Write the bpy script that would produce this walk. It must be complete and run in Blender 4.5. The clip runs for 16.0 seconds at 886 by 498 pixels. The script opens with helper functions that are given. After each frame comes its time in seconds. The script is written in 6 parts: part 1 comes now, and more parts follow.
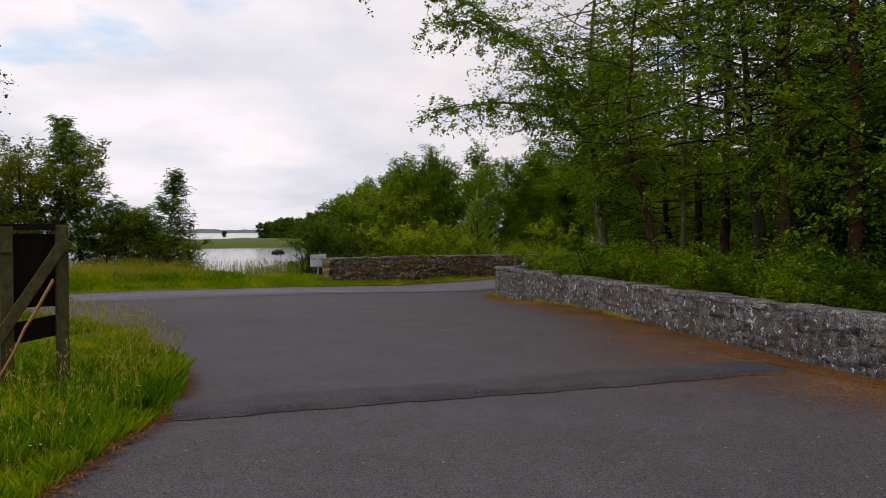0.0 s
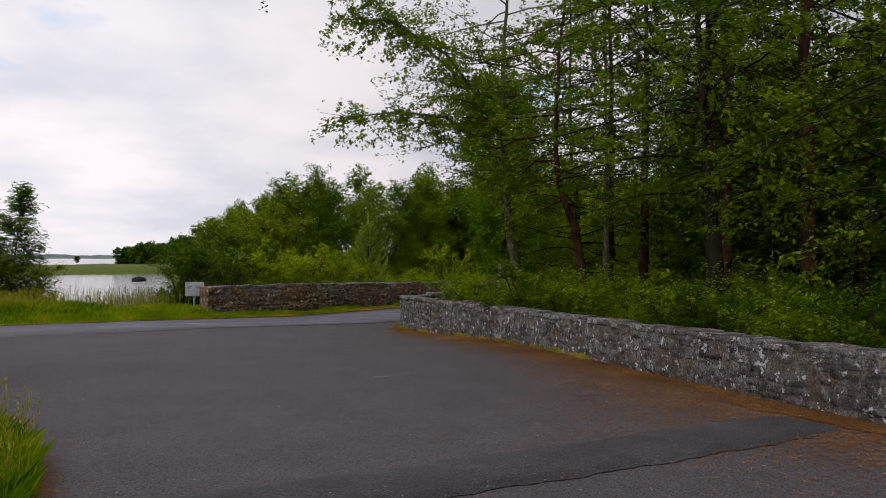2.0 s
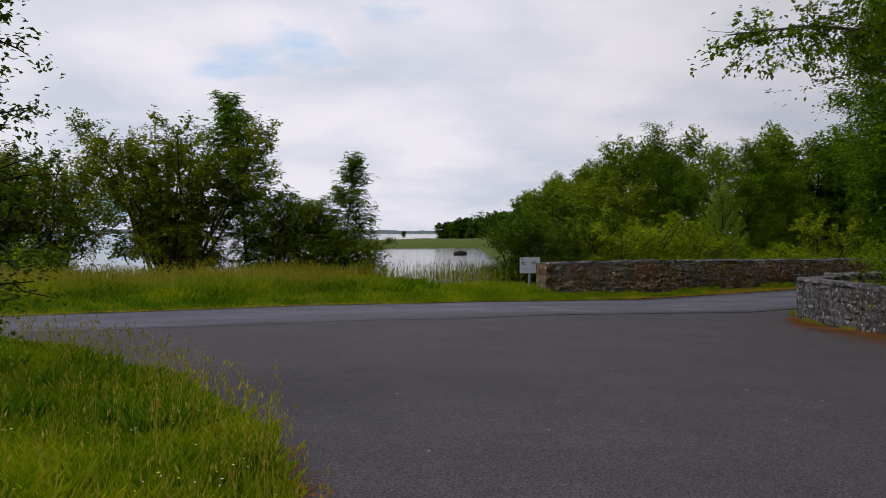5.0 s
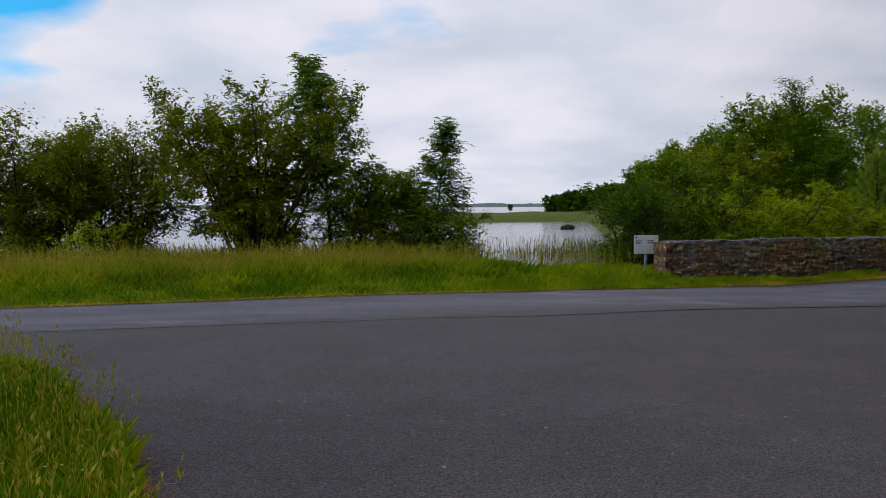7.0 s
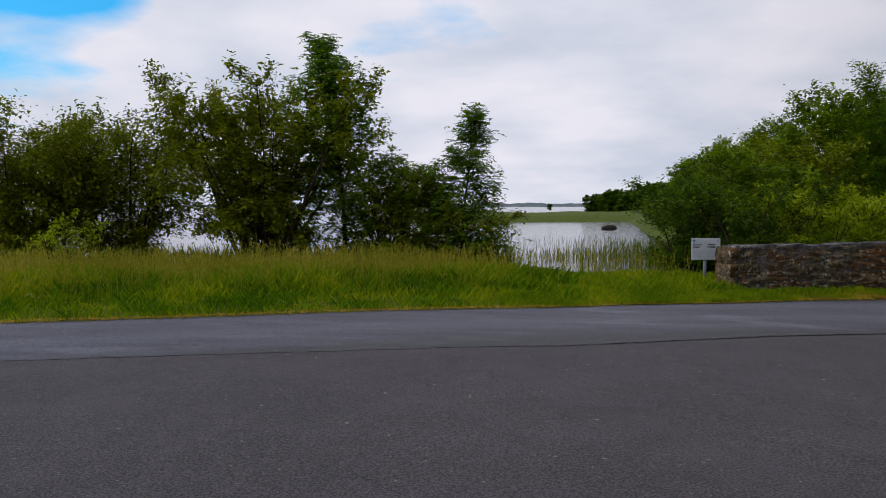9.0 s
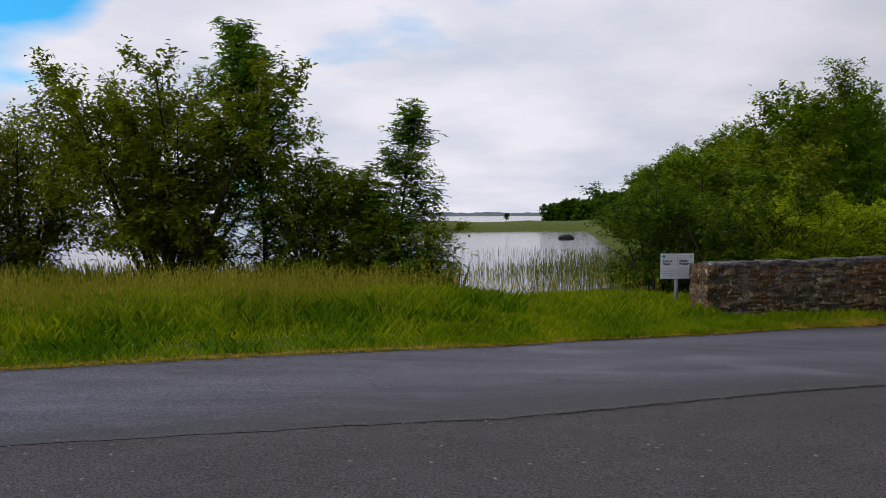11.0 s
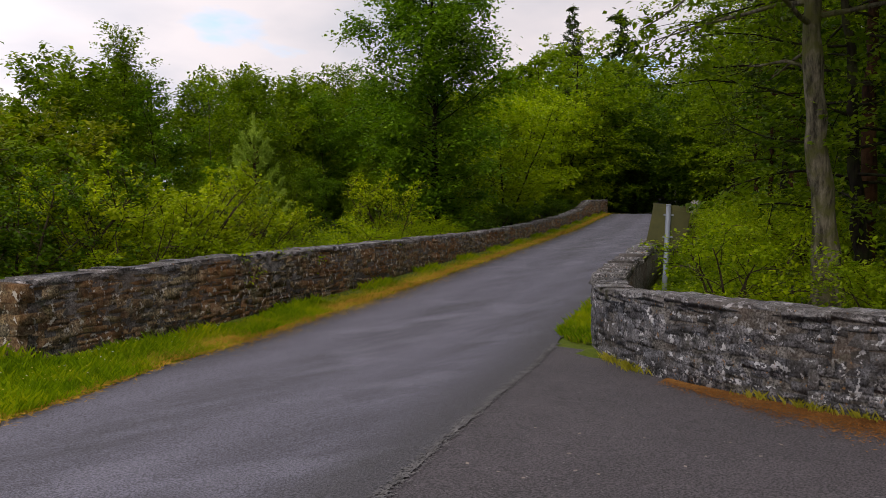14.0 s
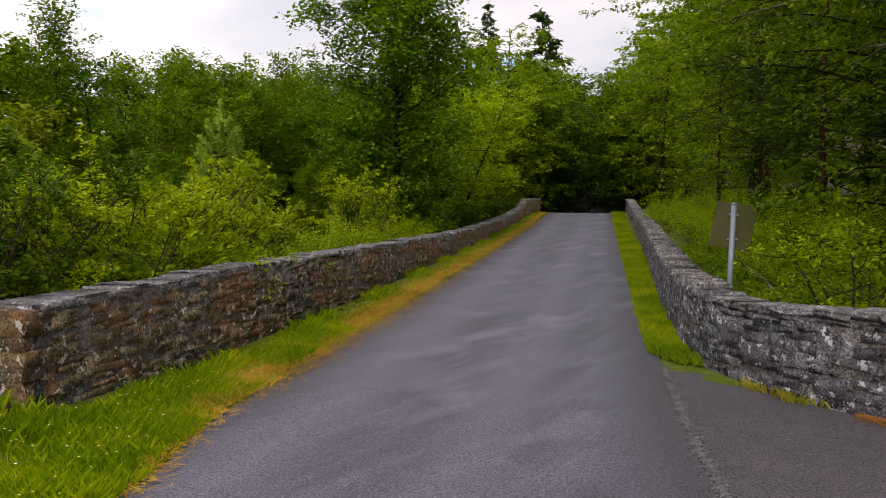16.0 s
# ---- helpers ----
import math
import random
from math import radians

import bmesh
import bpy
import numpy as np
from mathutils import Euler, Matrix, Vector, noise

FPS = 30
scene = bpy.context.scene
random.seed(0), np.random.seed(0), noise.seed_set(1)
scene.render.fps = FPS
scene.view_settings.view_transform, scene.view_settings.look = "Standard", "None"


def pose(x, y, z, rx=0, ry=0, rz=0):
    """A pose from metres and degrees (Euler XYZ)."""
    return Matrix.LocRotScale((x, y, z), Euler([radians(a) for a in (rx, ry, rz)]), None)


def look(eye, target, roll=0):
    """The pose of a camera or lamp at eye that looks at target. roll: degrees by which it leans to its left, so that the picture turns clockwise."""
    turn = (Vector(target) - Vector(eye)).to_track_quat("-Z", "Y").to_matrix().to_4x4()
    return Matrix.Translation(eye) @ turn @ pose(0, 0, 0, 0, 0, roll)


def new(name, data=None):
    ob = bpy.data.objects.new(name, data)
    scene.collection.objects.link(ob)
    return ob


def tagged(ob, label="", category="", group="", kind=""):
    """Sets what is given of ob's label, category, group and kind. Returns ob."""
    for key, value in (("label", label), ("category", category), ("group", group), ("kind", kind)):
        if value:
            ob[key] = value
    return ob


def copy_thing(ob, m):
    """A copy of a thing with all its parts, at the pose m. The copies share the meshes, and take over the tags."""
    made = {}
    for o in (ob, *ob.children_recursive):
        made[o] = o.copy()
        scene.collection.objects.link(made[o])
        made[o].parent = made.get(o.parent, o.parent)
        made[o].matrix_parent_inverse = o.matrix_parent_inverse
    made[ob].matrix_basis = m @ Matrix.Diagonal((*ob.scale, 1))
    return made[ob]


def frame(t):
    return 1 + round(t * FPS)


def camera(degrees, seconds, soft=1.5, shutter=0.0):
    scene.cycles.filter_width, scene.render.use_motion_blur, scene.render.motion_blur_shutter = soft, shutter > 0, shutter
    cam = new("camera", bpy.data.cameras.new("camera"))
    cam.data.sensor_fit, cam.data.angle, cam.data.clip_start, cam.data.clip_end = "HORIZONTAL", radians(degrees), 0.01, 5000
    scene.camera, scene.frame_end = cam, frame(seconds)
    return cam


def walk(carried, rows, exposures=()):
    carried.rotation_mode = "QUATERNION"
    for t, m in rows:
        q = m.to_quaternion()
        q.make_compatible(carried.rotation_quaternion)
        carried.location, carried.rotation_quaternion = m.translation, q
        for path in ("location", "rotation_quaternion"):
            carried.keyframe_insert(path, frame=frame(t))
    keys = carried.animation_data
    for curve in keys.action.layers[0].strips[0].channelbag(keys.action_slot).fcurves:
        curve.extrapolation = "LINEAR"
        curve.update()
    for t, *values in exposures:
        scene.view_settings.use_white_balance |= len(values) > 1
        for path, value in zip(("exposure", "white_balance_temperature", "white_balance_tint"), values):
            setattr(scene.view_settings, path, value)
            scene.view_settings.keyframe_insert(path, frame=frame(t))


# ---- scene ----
cam = camera(57.0, 16.0, soft=0.85)
PATH = [
    (0, (-1.158, -10.951, 1.730), (-0.329, -8.807, 1.679), -0.0),
    (0.2, (-1.201, -10.731, 1.730), (-0.232, -8.646, 1.690), 0.4),
    (0.5, (-1.260, -10.321, 1.738), (-0.190, -8.286, 1.703), 0.1),
    (1, (-1.165, -9.586, 1.702), (-0.074, -7.562, 1.710), 0.1),
    (1.5, (-1.091, -8.845, 1.704), (0.062, -6.854, 1.710), 0.3),
    (2, (-1.050, -8.147, 1.681), (0.112, -6.162, 1.707), 0.3),
    (2.5, (-1.034, -7.382, 1.649), (0.095, -5.379, 1.680), 0.5),
    (3, (-0.953, -6.612, 1.631), (0.075, -4.555, 1.653), 0.2),
    (3.5, (-0.876, -5.822, 1.598), (0.002, -3.697, 1.582), 0.4),
    (4, (-0.813, -5.040, 1.608), (-0.123, -2.847, 1.561), 0.1),
    (4.5, (-0.700, -4.234, 1.561), (-0.232, -1.983, 1.513), 0.2),
    (5, (-0.653, -3.544, 1.577), (-0.294, -1.273, 1.529), 0.1),
    (5.2, (-0.626, -3.237, 1.563), (-0.277, -0.964, 1.518), -0.0),
    (7.5, (0.131, 0.070, 1.619), (0.140, 2.367, 1.485), -0.1),
    (8, (0.181, 0.777, 1.563), (0.184, 3.074, 1.434), -0.0),
    (10.3, (0.754, 4.003, 1.546), (0.627, 6.296, 1.423), -0.2),
    (10.5, (0.790, 4.280, 1.565), (0.670, 6.575, 1.442), -0.2),
    (11, (0.950, 5.019, 1.563), (1.012, 7.315, 1.465), -0.2),
    (11.5, (1.035, 5.841, 1.523), (1.428, 8.104, 1.418), -0.0),
    (11.8, (1.172, 6.285, 1.526), (1.866, 8.473, 1.377), -0.2),
    (12, (1.257, 6.591, 1.540), (2.115, 8.719, 1.382), -0.1),
    (12.1, (1.310, 6.739, 1.540), (2.283, 8.818, 1.390), -0.2),
    (12.5, (1.442, 7.385, 1.564), (2.700, 9.306, 1.414), 0.2),
    (12.6, (1.443, 7.547, 1.564), (2.801, 9.398, 1.419), 0.3),
    (13, (1.478, 8.164, 1.573), (2.964, 9.914, 1.435), 0.2),
    (13.5, (1.572, 8.930, 1.587), (3.228, 10.520, 1.454), 0.2),
    (14, (1.661, 9.665, 1.582), (3.480, 11.066, 1.447), 0.0),
    (14.5, (1.830, 10.364, 1.579), (3.733, 11.647, 1.440), 0.0),
    (15, (1.900, 11.094, 1.577), (3.887, 12.245, 1.438), 0.2),
    (15.5, (1.985, 11.837, 1.546), (3.976, 12.979, 1.405), 0.2),
    (16, (1.984, 12.563, 1.563), (3.963, 13.725, 1.425), 0.1),
]
EXPOSURES = [(0, -0.25, 6750, 12), (2.5, -0.25, 6750, 12), (5, -0.45, 6400, 11), (8, -0.5, 6200, 10), (11, -0.45, 6300, 11), (12.5, -0.38, 6450, 12), (14, 0.15, 6850, 14), (16, 0.50, 6850, 14)]
walk(cam, [(t, look(e, g, r)) for t, e, g, r in PATH], EXPOSURES)

# ---- light ----
SUN_DIR = Vector((-0.75, -0.20, 0.62)).normalized()      # towards the sun, behind thin cloud
world = bpy.data.worlds.new("sky")
scene.world = world
world.use_nodes = True
wn, wl = world.node_tree.nodes, world.node_tree.links
wn.clear()
w_out = wn.new("ShaderNodeOutputWorld")
w_bg = wn.new("ShaderNodeBackground")
w_sky = wn.new("ShaderNodeTexSky")
w_sky.sky_type = "NISHITA"
w_sky.sun_disc = False
w_sky.sun_elevation = math.asin(SUN_DIR.z)
w_sky.sun_rotation = math.atan2(SUN_DIR.x, SUN_DIR.y)
w_gain = wn.new("ShaderNodeMix"); w_gain.data_type = "RGBA"; w_gain.blend_type = "MULTIPLY"
w_gain.inputs[0].default_value = 1.0
w_gain.inputs[7].default_value = (0.04, 0.19, 0.26, 1)
w_co = wn.new("ShaderNodeTexCoord")
w_sep = wn.new("ShaderNodeSeparateXYZ")
w_z = wn.new("ShaderNodeMath"); w_z.operation = "ADD"; w_z.inputs[1].default_value = 0.22
w_zm = wn.new("ShaderNodeMath"); w_zm.operation = "MAXIMUM"; w_zm.inputs[1].default_value = 0.05
w_div = wn.new("ShaderNodeVectorMath"); w_div.operation = "DIVIDE"
w_comb = wn.new("ShaderNodeCombineXYZ")
w_cl = wn.new("ShaderNodeTexNoise")
w_cl.inputs["Scale"].default_value = 1.15; w_cl.inputs["Detail"].default_value = 6; w_cl.inputs["Roughness"].default_value = 0.5
w_ramp = wn.new("ShaderNodeValToRGB")
w_ramp.color_ramp.elements[0].position = 0.24; w_ramp.color_ramp.elements[1].position = 0.39
w_cl2 = wn.new("ShaderNodeTexNoise")
w_cl2.inputs["Scale"].default_value = 1.7; w_cl2.inputs["Detail"].default_value = 5; w_cl2.inputs["Roughness"].default_value = 0.48
w_tone = wn.new("ShaderNodeValToRGB")
w_tone.color_ramp.elements[0].position = 0.35; w_tone.color_ramp.elements[0].color = (0.84, 0.88, 1.0, 1)
w_tone.color_ramp.elements[1].position = 0.62; w_tone.color_ramp.elements[1].color = (1.16, 1.12, 1.19, 1)
w_mix = wn.new("ShaderNodeMix"); w_mix.data_type = "RGBA"
wl.new(w_co.outputs["Generated"], w_sep.inputs[0])
wl.new(w_sep.outputs["Z"], w_z.inputs[0]); wl.new(w_z.outputs[0], w_zm.inputs[0])
for k in range(3):
    wl.new(w_zm.outputs[0], w_comb.inputs[k])
wl.new(w_co.outputs["Generated"], w_div.inputs[0]); wl.new(w_comb.outputs[0], w_div.inputs[1])
wl.new(w_div.outputs[0], w_cl.inputs["Vector"]); wl.new(w_div.outputs[0], w_cl2.inputs["Vector"])
# the cloud thins out towards the north-west
w_dot = wn.new("ShaderNodeVectorMath"); w_dot.operation = "DOT_PRODUCT"; w_dot.inputs[1].default_value = (-0.4636, 0.8364, 0.2924)
w_thin = wn.new("ShaderNodeMapRange"); w_thin.inputs["From Min"].default_value = 0.970; w_thin.inputs["From Max"].default_value = 1.0
w_thin.inputs["To Min"].default_value = 0.0; w_thin.inputs["To Max"].default_value = 0.46
w_sub = wn.new("ShaderNodeMath"); w_sub.operation = "SUBTRACT"
wl.new(w_co.outputs["Generated"], w_dot.inputs[0]); wl.new(w_dot.outputs["Value"], w_thin.inputs["Value"])
wl.new(w_cl.outputs["Fac"], w_sub.inputs[0]); wl.new(w_thin.outputs[0], w_sub.inputs[1])
wl.new(w_sub.outputs[0], w_ramp.inputs[0]); wl.new(w_cl2.outputs["Fac"], w_tone.inputs[0])
# the cloud is brighter on the sun's side of the sky than opposite it
w_away = wn.new("ShaderNodeVectorMath"); w_away.operation = "DOT_PRODUCT"; w_away.inputs[1].default_value = (-0.966, -0.258, 0)
w_fade = wn.new("ShaderNodeMapRange"); w_fade.interpolation_type = "SMOOTHSTEP"
w_fade.inputs["From Min"].default_value = -1.0; w_fade.inputs["From Max"].default_value = -0.35
w_fade.inputs["To Min"].default_value = 0.62; w_fade.inputs["To Max"].default_value = 1.0
w_grad = wn.new("ShaderNodeMix"); w_grad.data_type = "RGBA"; w_grad.blend_type = "MULTIPLY"; w_grad.inputs[0].default_value = 1.0
wl.new(w_co.outputs["Generated"], w_away.inputs[0]); wl.new(w_away.outputs["Value"], w_fade.inputs["Value"])
wl.new(w_tone.outputs[0], w_grad.inputs[6]); wl.new(w_fade.outputs[0], w_grad.inputs[7])
wl.new(w_sky.outputs[0], w_gain.inputs[6])
wl.new(w_ramp.outputs[0], w_mix.inputs[0])
wl.new(w_gain.outputs[2], w_mix.inputs[6]); wl.new(w_grad.outputs[2], w_mix.inputs[7])
wl.new(w_mix.outputs[2], w_bg.inputs["Color"])
w_bg.inputs["Strength"].default_value = 1.0
wl.new(w_bg.outputs[0], w_out.inputs["Surface"])

sun = new("sun", bpy.data.lights.new("sun", "SUN"))
sun.data.energy = 1.35
sun.data.angle = radians(20)
sun.data.color = (1.0, 0.96, 0.88)
sun.matrix_world = look(SUN_DIR * 60, (0, 0, 0))


# ---- materials ----
def nodes_of(name):
    m = bpy.data.materials.new(name)
    m.use_nodes = True
    return m, m.node_tree.nodes, m.node_tree.links, m.node_tree.nodes["Principled BSDF"]


def ramp_node(n, stops):
    r = n.new("ShaderNodeValToRGB")
    e = r.color_ramp.elements
    while len(e) < len(stops):
        e.new(0.5)
    for el, (p, c) in zip(e, stops):
        el.position, el.color = p, (*c, 1)
    return r


def noise_node(n, l, scale, detail=4, rough=0.6, vec=None):
    t = n.new("ShaderNodeTexNoise")
    t.inputs["Scale"].default_value, t.inputs["Detail"].default_value, t.inputs["Roughness"].default_value = scale, detail, rough
    if vec is not None:
        l.new(vec, t.inputs["Vector"])
    return t


def mix_node(n, l, fac, a, b, blend="MIX"):
    m = n.new("ShaderNodeMix")
    m.data_type, m.blend_type = "RGBA", blend
    for sock, v in ((m.inputs[0], fac), (m.inputs[6], a), (m.inputs[7], b)):
        if hasattr(v, "is_linked"):
            l.new(v, sock)
        elif isinstance(v, tuple):
            sock.default_value = (*v, 1)
        else:
            sock.default_value = v
    return m.outputs[2]


def bump_node(n, l, bsdf, height, strength, dist):
    b = n.new("ShaderNodeBump")
    b.inputs["Strength"].default_value, b.inputs["Distance"].default_value = strength, dist
    l.new(height, b.inputs["Height"])
    l.new(b.outputs[0], bsdf.inputs["Normal"])


def leaf_mat(name, dark, mid, light, gloss=0.45, through_=0.35):
    """Leaves: colour by leaf and by patch, with light passing through."""
    m, n, l, p = nodes_of(name)
    g = n.new("ShaderNodeNewGeometry")
    r = ramp_node(n, [(0.0, dark), (0.55, mid), (1.0, light)])
    t = noise_node(n, l, 0.9, 3, 0.6, g.outputs["Position"])
    ad = n.new("ShaderNodeMath"); ad.operation = "MULTIPLY_ADD"
    ad.inputs[1].default_value = 0.55
    l.new(g.outputs["Random Per Island"], ad.inputs[0])
    mm = n.new("ShaderNodeMath"); mm.operation = "MULTIPLY_ADD"; mm.inputs[1].default_value = 1.5; mm.inputs[2].default_value = -0.5
    l.new(t.outputs["Fac"], mm.inputs[0])
    l.new(mm.outputs[0], ad.inputs[2])
    l.new(ad.outputs[0], r.inputs[0])
    l.new(r.outputs[0], p.inputs["Base Color"])
    p.inputs["Roughness"].default_value = gloss
    p.inputs["Specular IOR Level"].default_value = 0.07
    tr = n.new("ShaderNodeBsdfTranslucent")
    tc = mix_node(n, l, 1.0, r.outputs[0], (1.3, 1.4, 0.4), "MULTIPLY")
    l.new(tc, tr.inputs["Color"])
    mx = n.new("ShaderNodeMixShader"); mx.inputs[0].default_value = through_
    l.new(p.outputs[0], mx.inputs[1]); l.new(tr.outputs[0], mx.inputs[2])
    l.new(mx.outputs[0], n["Material Output"].inputs["Surface"])
    return m


def bark_mat(name, a, b, c=None):
    m, n, l, p = nodes_of(name)
    co = n.new("ShaderNodeTexCoord")
    mp = n.new("ShaderNodeMapping"); mp.inputs["Scale"].default_value = (1, 1, 0.22)
    l.new(co.outputs["Object"], mp.inputs["Vector"])
    t = noise_node(n, l, 13, 6, 0.7, mp.outputs[0])
    big = noise_node(n, l, 3.2, 4, 0.6, co.outputs["Object"])
    r = ramp_node(n, [(0.38, a), (0.64, b)])
    l.new(t.outputs["Fac"], r.inputs[0])
    col = r.outputs[0]
    if c:
        rr = ramp_node(n, [(0.45, (0, 0, 0)), (0.62, (1, 1, 1))])
        l.new(big.outputs["Fac"], rr.inputs[0])
        col = mix_node(n, l, rr.outputs[0], col, c)
    l.new(col, p.inputs["Base Color"])
    p.inputs["Roughness"].default_value = 0.95
    p.inputs["Specular IOR Level"].default_value = 0.08
    bump_node(n, l, p, t.outputs["Fac"], 0.9, 0.04)
    return m


def asphalt_mat(name, base, patch, rough_lo, rough_hi, streak):
    m, n, l, p = nodes_of(name)
    g = n.new("ShaderNodeNewGeometry")
    pos = g.outputs["Position"]
    grain = noise_node(n, l, 62, 2, 0.6, pos)
    chips = n.new("ShaderNodeTexVoronoi"); chips.inputs["Scale"].default_value = 85; l.new(pos, chips.inputs["Vector"])
    mp = n.new("ShaderNodeMapping"); mp.inputs["Rotation"].default_value = (0, 0, radians(-19)); mp.inputs["Scale"].default_value = streak
    l.new(pos, mp.inputs["Vector"])
    big = noise_node(n, l, 0.9, 7, 0.68, mp.outputs[0])
    mid = noise_node(n, l, 4.5, 5, 0.65, pos)
    r = ramp_node(n, [(0.43, base), (0.63, patch)])
    l.new(big.outputs["Fac"], r.inputs[0])
    gr = ramp_node(n, [(0.38, (0.30, 0.30, 0.30)), (0.62, (1.70, 1.70, 1.70))])
    l.new(grain.outputs["Fac"], gr.inputs[0])
    md = ramp_node(n, [(0.3, (0.88, 0.88, 0.88)), (0.7, (1.1, 1.1, 1.1))])
    l.new(mid.outputs["Fac"], md.inputs[0])
    c = mix_node(n, l, 0.95, r.outputs[0], gr.outputs[0], "MULTIPLY")
    c = mix_node(n, l, 1.0, c, md.outputs[0], "MULTIPLY")
    ch = ramp_node(n, [(0.0, (1, 1, 1)), (0.10, (0, 0, 0))])
    l.new(chips.outputs["Color"], ch.inputs[0])
    c = mix_node(n, l, ch.outputs[0], c, (0.22, 0.21, 0.2))
    l.new(c, p.inputs["Base Color"])
    rr = n.new("ShaderNodeMapRange")
    rr.inputs["From Min"].default_value, rr.inputs["From Max"].default_value = 0.35, 0.7
    rr.inputs["To Min"].default_value, rr.inputs["To Max"].default_value = rough_hi, rough_lo
    l.new(big.outputs["Fac"], rr.inputs["Value"]); l.new(rr.outputs[0], p.inputs["Roughness"])
    bump_node(n, l, p, grain.outputs["Fac"], 0.9, 0.012)
    return m


def lane_mat(name, base, worn, edge, mid_v, half):
    """The lane's asphalt: streaks and smooth patches along it, worn tracks, darker edges."""
    m, n, l, p = nodes_of(name)
    g = n.new("ShaderNodeNewGeometry")
    pos = g.outputs["Position"]
    across = n.new("ShaderNodeVectorMath"); across.operation = "DOT_PRODUCT"; across.inputs[1].default_value = (-0.332, 0.943, 0)
    l.new(pos, across.inputs[0])
    mp = n.new("ShaderNodeMapping"); mp.inputs["Rotation"].default_value = (0, 0, radians(-19.4)); mp.inputs["Scale"].default_value = (0.22, 1.5, 1)
    l.new(pos, mp.inputs["Vector"])
    streak = noise_node(n, l, 1.7, 8, 0.72, mp.outputs[0])
    mp2 = n.new("ShaderNodeMapping"); mp2.inputs["Rotation"].default_value = (0, 0, radians(-19.4)); mp2.inputs["Scale"].default_value = (0.42, 0.9, 1); mp2.inputs["Location"].default_value = (3.1, 7.7, 0)
    l.new(pos, mp2.inputs["Vector"])
    patch = noise_node(n, l, 1.25, 3, 0.5, mp2.outputs[0])
    grain = noise_node(n, l, 66, 3, 0.65, pos)
    chips = n.new("ShaderNodeTexVoronoi"); chips.inputs["Scale"].default_value = 110; l.new(pos, chips.inputs["Vector"])
    off = n.new("ShaderNodeMath"); off.operation = "SUBTRACT"; off.inputs[1].default_value = mid_v
    l.new(across.outputs["Value"], off.inputs[0])
    ab = n.new("ShaderNodeMath"); ab.operation = "ABSOLUTE"; l.new(off.outputs[0], ab.inputs[0])
    tracks = []
    for v0 in (12.05, 13.55):
        d0 = n.new("ShaderNodeMath"); d0.operation = "SUBTRACT"; d0.inputs[1].default_value = v0; l.new(across.outputs["Value"], d0.inputs[0])
        d1 = n.new("ShaderNodeMath"); d1.operation = "ABSOLUTE"; l.new(d0.outputs[0], d1.inputs[0])
        tracks.append(d1.outputs[0])
    track = n.new("ShaderNodeMath"); track.operation = "MINIMUM"; l.new(tracks[0], track.inputs[0]); l.new(tracks[1], track.inputs[1])
    wear = n.new("ShaderNodeMath"); wear.operation = "MULTIPLY_ADD"; wear.inputs[1].default_value = 1.1; l.new(streak.outputs["Fac"], wear.inputs[0]); l.new(track.outputs[0], wear.inputs[2])
    wob = n.new("ShaderNodeMath"); wob.operation = "MULTIPLY_ADD"; wob.inputs[1].default_value = 1.1; l.new(streak.outputs["Fac"], wob.inputs[0]); l.new(ab.outputs[0], wob.inputs[2])
    er = n.new("ShaderNodeMapRange"); er.inputs["From Min"].default_value = half - 0.35 + 0.55; er.inputs["From Max"].default_value = half + 0.15 + 0.55
    l.new(wob.outputs[0], er.inputs["Value"])
    cr = n.new("ShaderNodeMapRange"); cr.inputs["From Min"].default_value = 0.02 + 0.55; cr.inputs["From Max"].default_value = 0.40 + 0.55
    cr.inputs["To Min"].default_value = 0.6; cr.inputs["To Max"].default_value = 0.0
    l.new(wear.outputs[0], cr.inputs["Value"])
    sr = ramp_node(n, [(0.38, base), (0.64, worn)])
    l.new(streak.outputs["Fac"], sr.inputs[0])
    c = mix_node(n, l, cr.outputs[0], sr.outputs[0], tuple(v * 1.08 for v in worn))
    pr = ramp_node(n, [(0.55, (0, 0, 0)), (0.70, (0.7, 0.7, 0.7))])
    l.new(patch.outputs["Fac"], pr.inputs[0])
    c = mix_node(n, l, pr.outputs[0], c, tuple(v * 1.12 for v in worn))
    c = mix_node(n, l, er.outputs[0], c, edge)
    gr = ramp_node(n, [(0.38, (0.30, 0.30, 0.30)), (0.62, (1.70, 1.70, 1.70))])
    l.new(grain.outputs["Fac"], gr.inputs[0])
    c = mix_node(n, l, 0.95, c, gr.outputs[0], "MULTIPLY")
    ch = ramp_node(n, [(0.0, (1, 1, 1)), (0.09, (0, 0, 0))])
    l.new(chips.outputs["Color"], ch.inputs[0])
    c = mix_node(n, l, ch.outputs[0], c, (0.22, 0.21, 0.22))
    l.new(c, p.inputs["Base Color"])
    rr = n.new("ShaderNodeMapRange"); rr.inputs["To Min"].default_value = 0.72; rr.inputs["To Max"].default_value = 0.50
    l.new(pr.outputs[0], rr.inputs["Value"]); l.new(rr.outputs[0], p.inputs["Roughness"])
    bump_node(n, l, p, grain.outputs["Fac"], 0.9, 0.011)
    return m


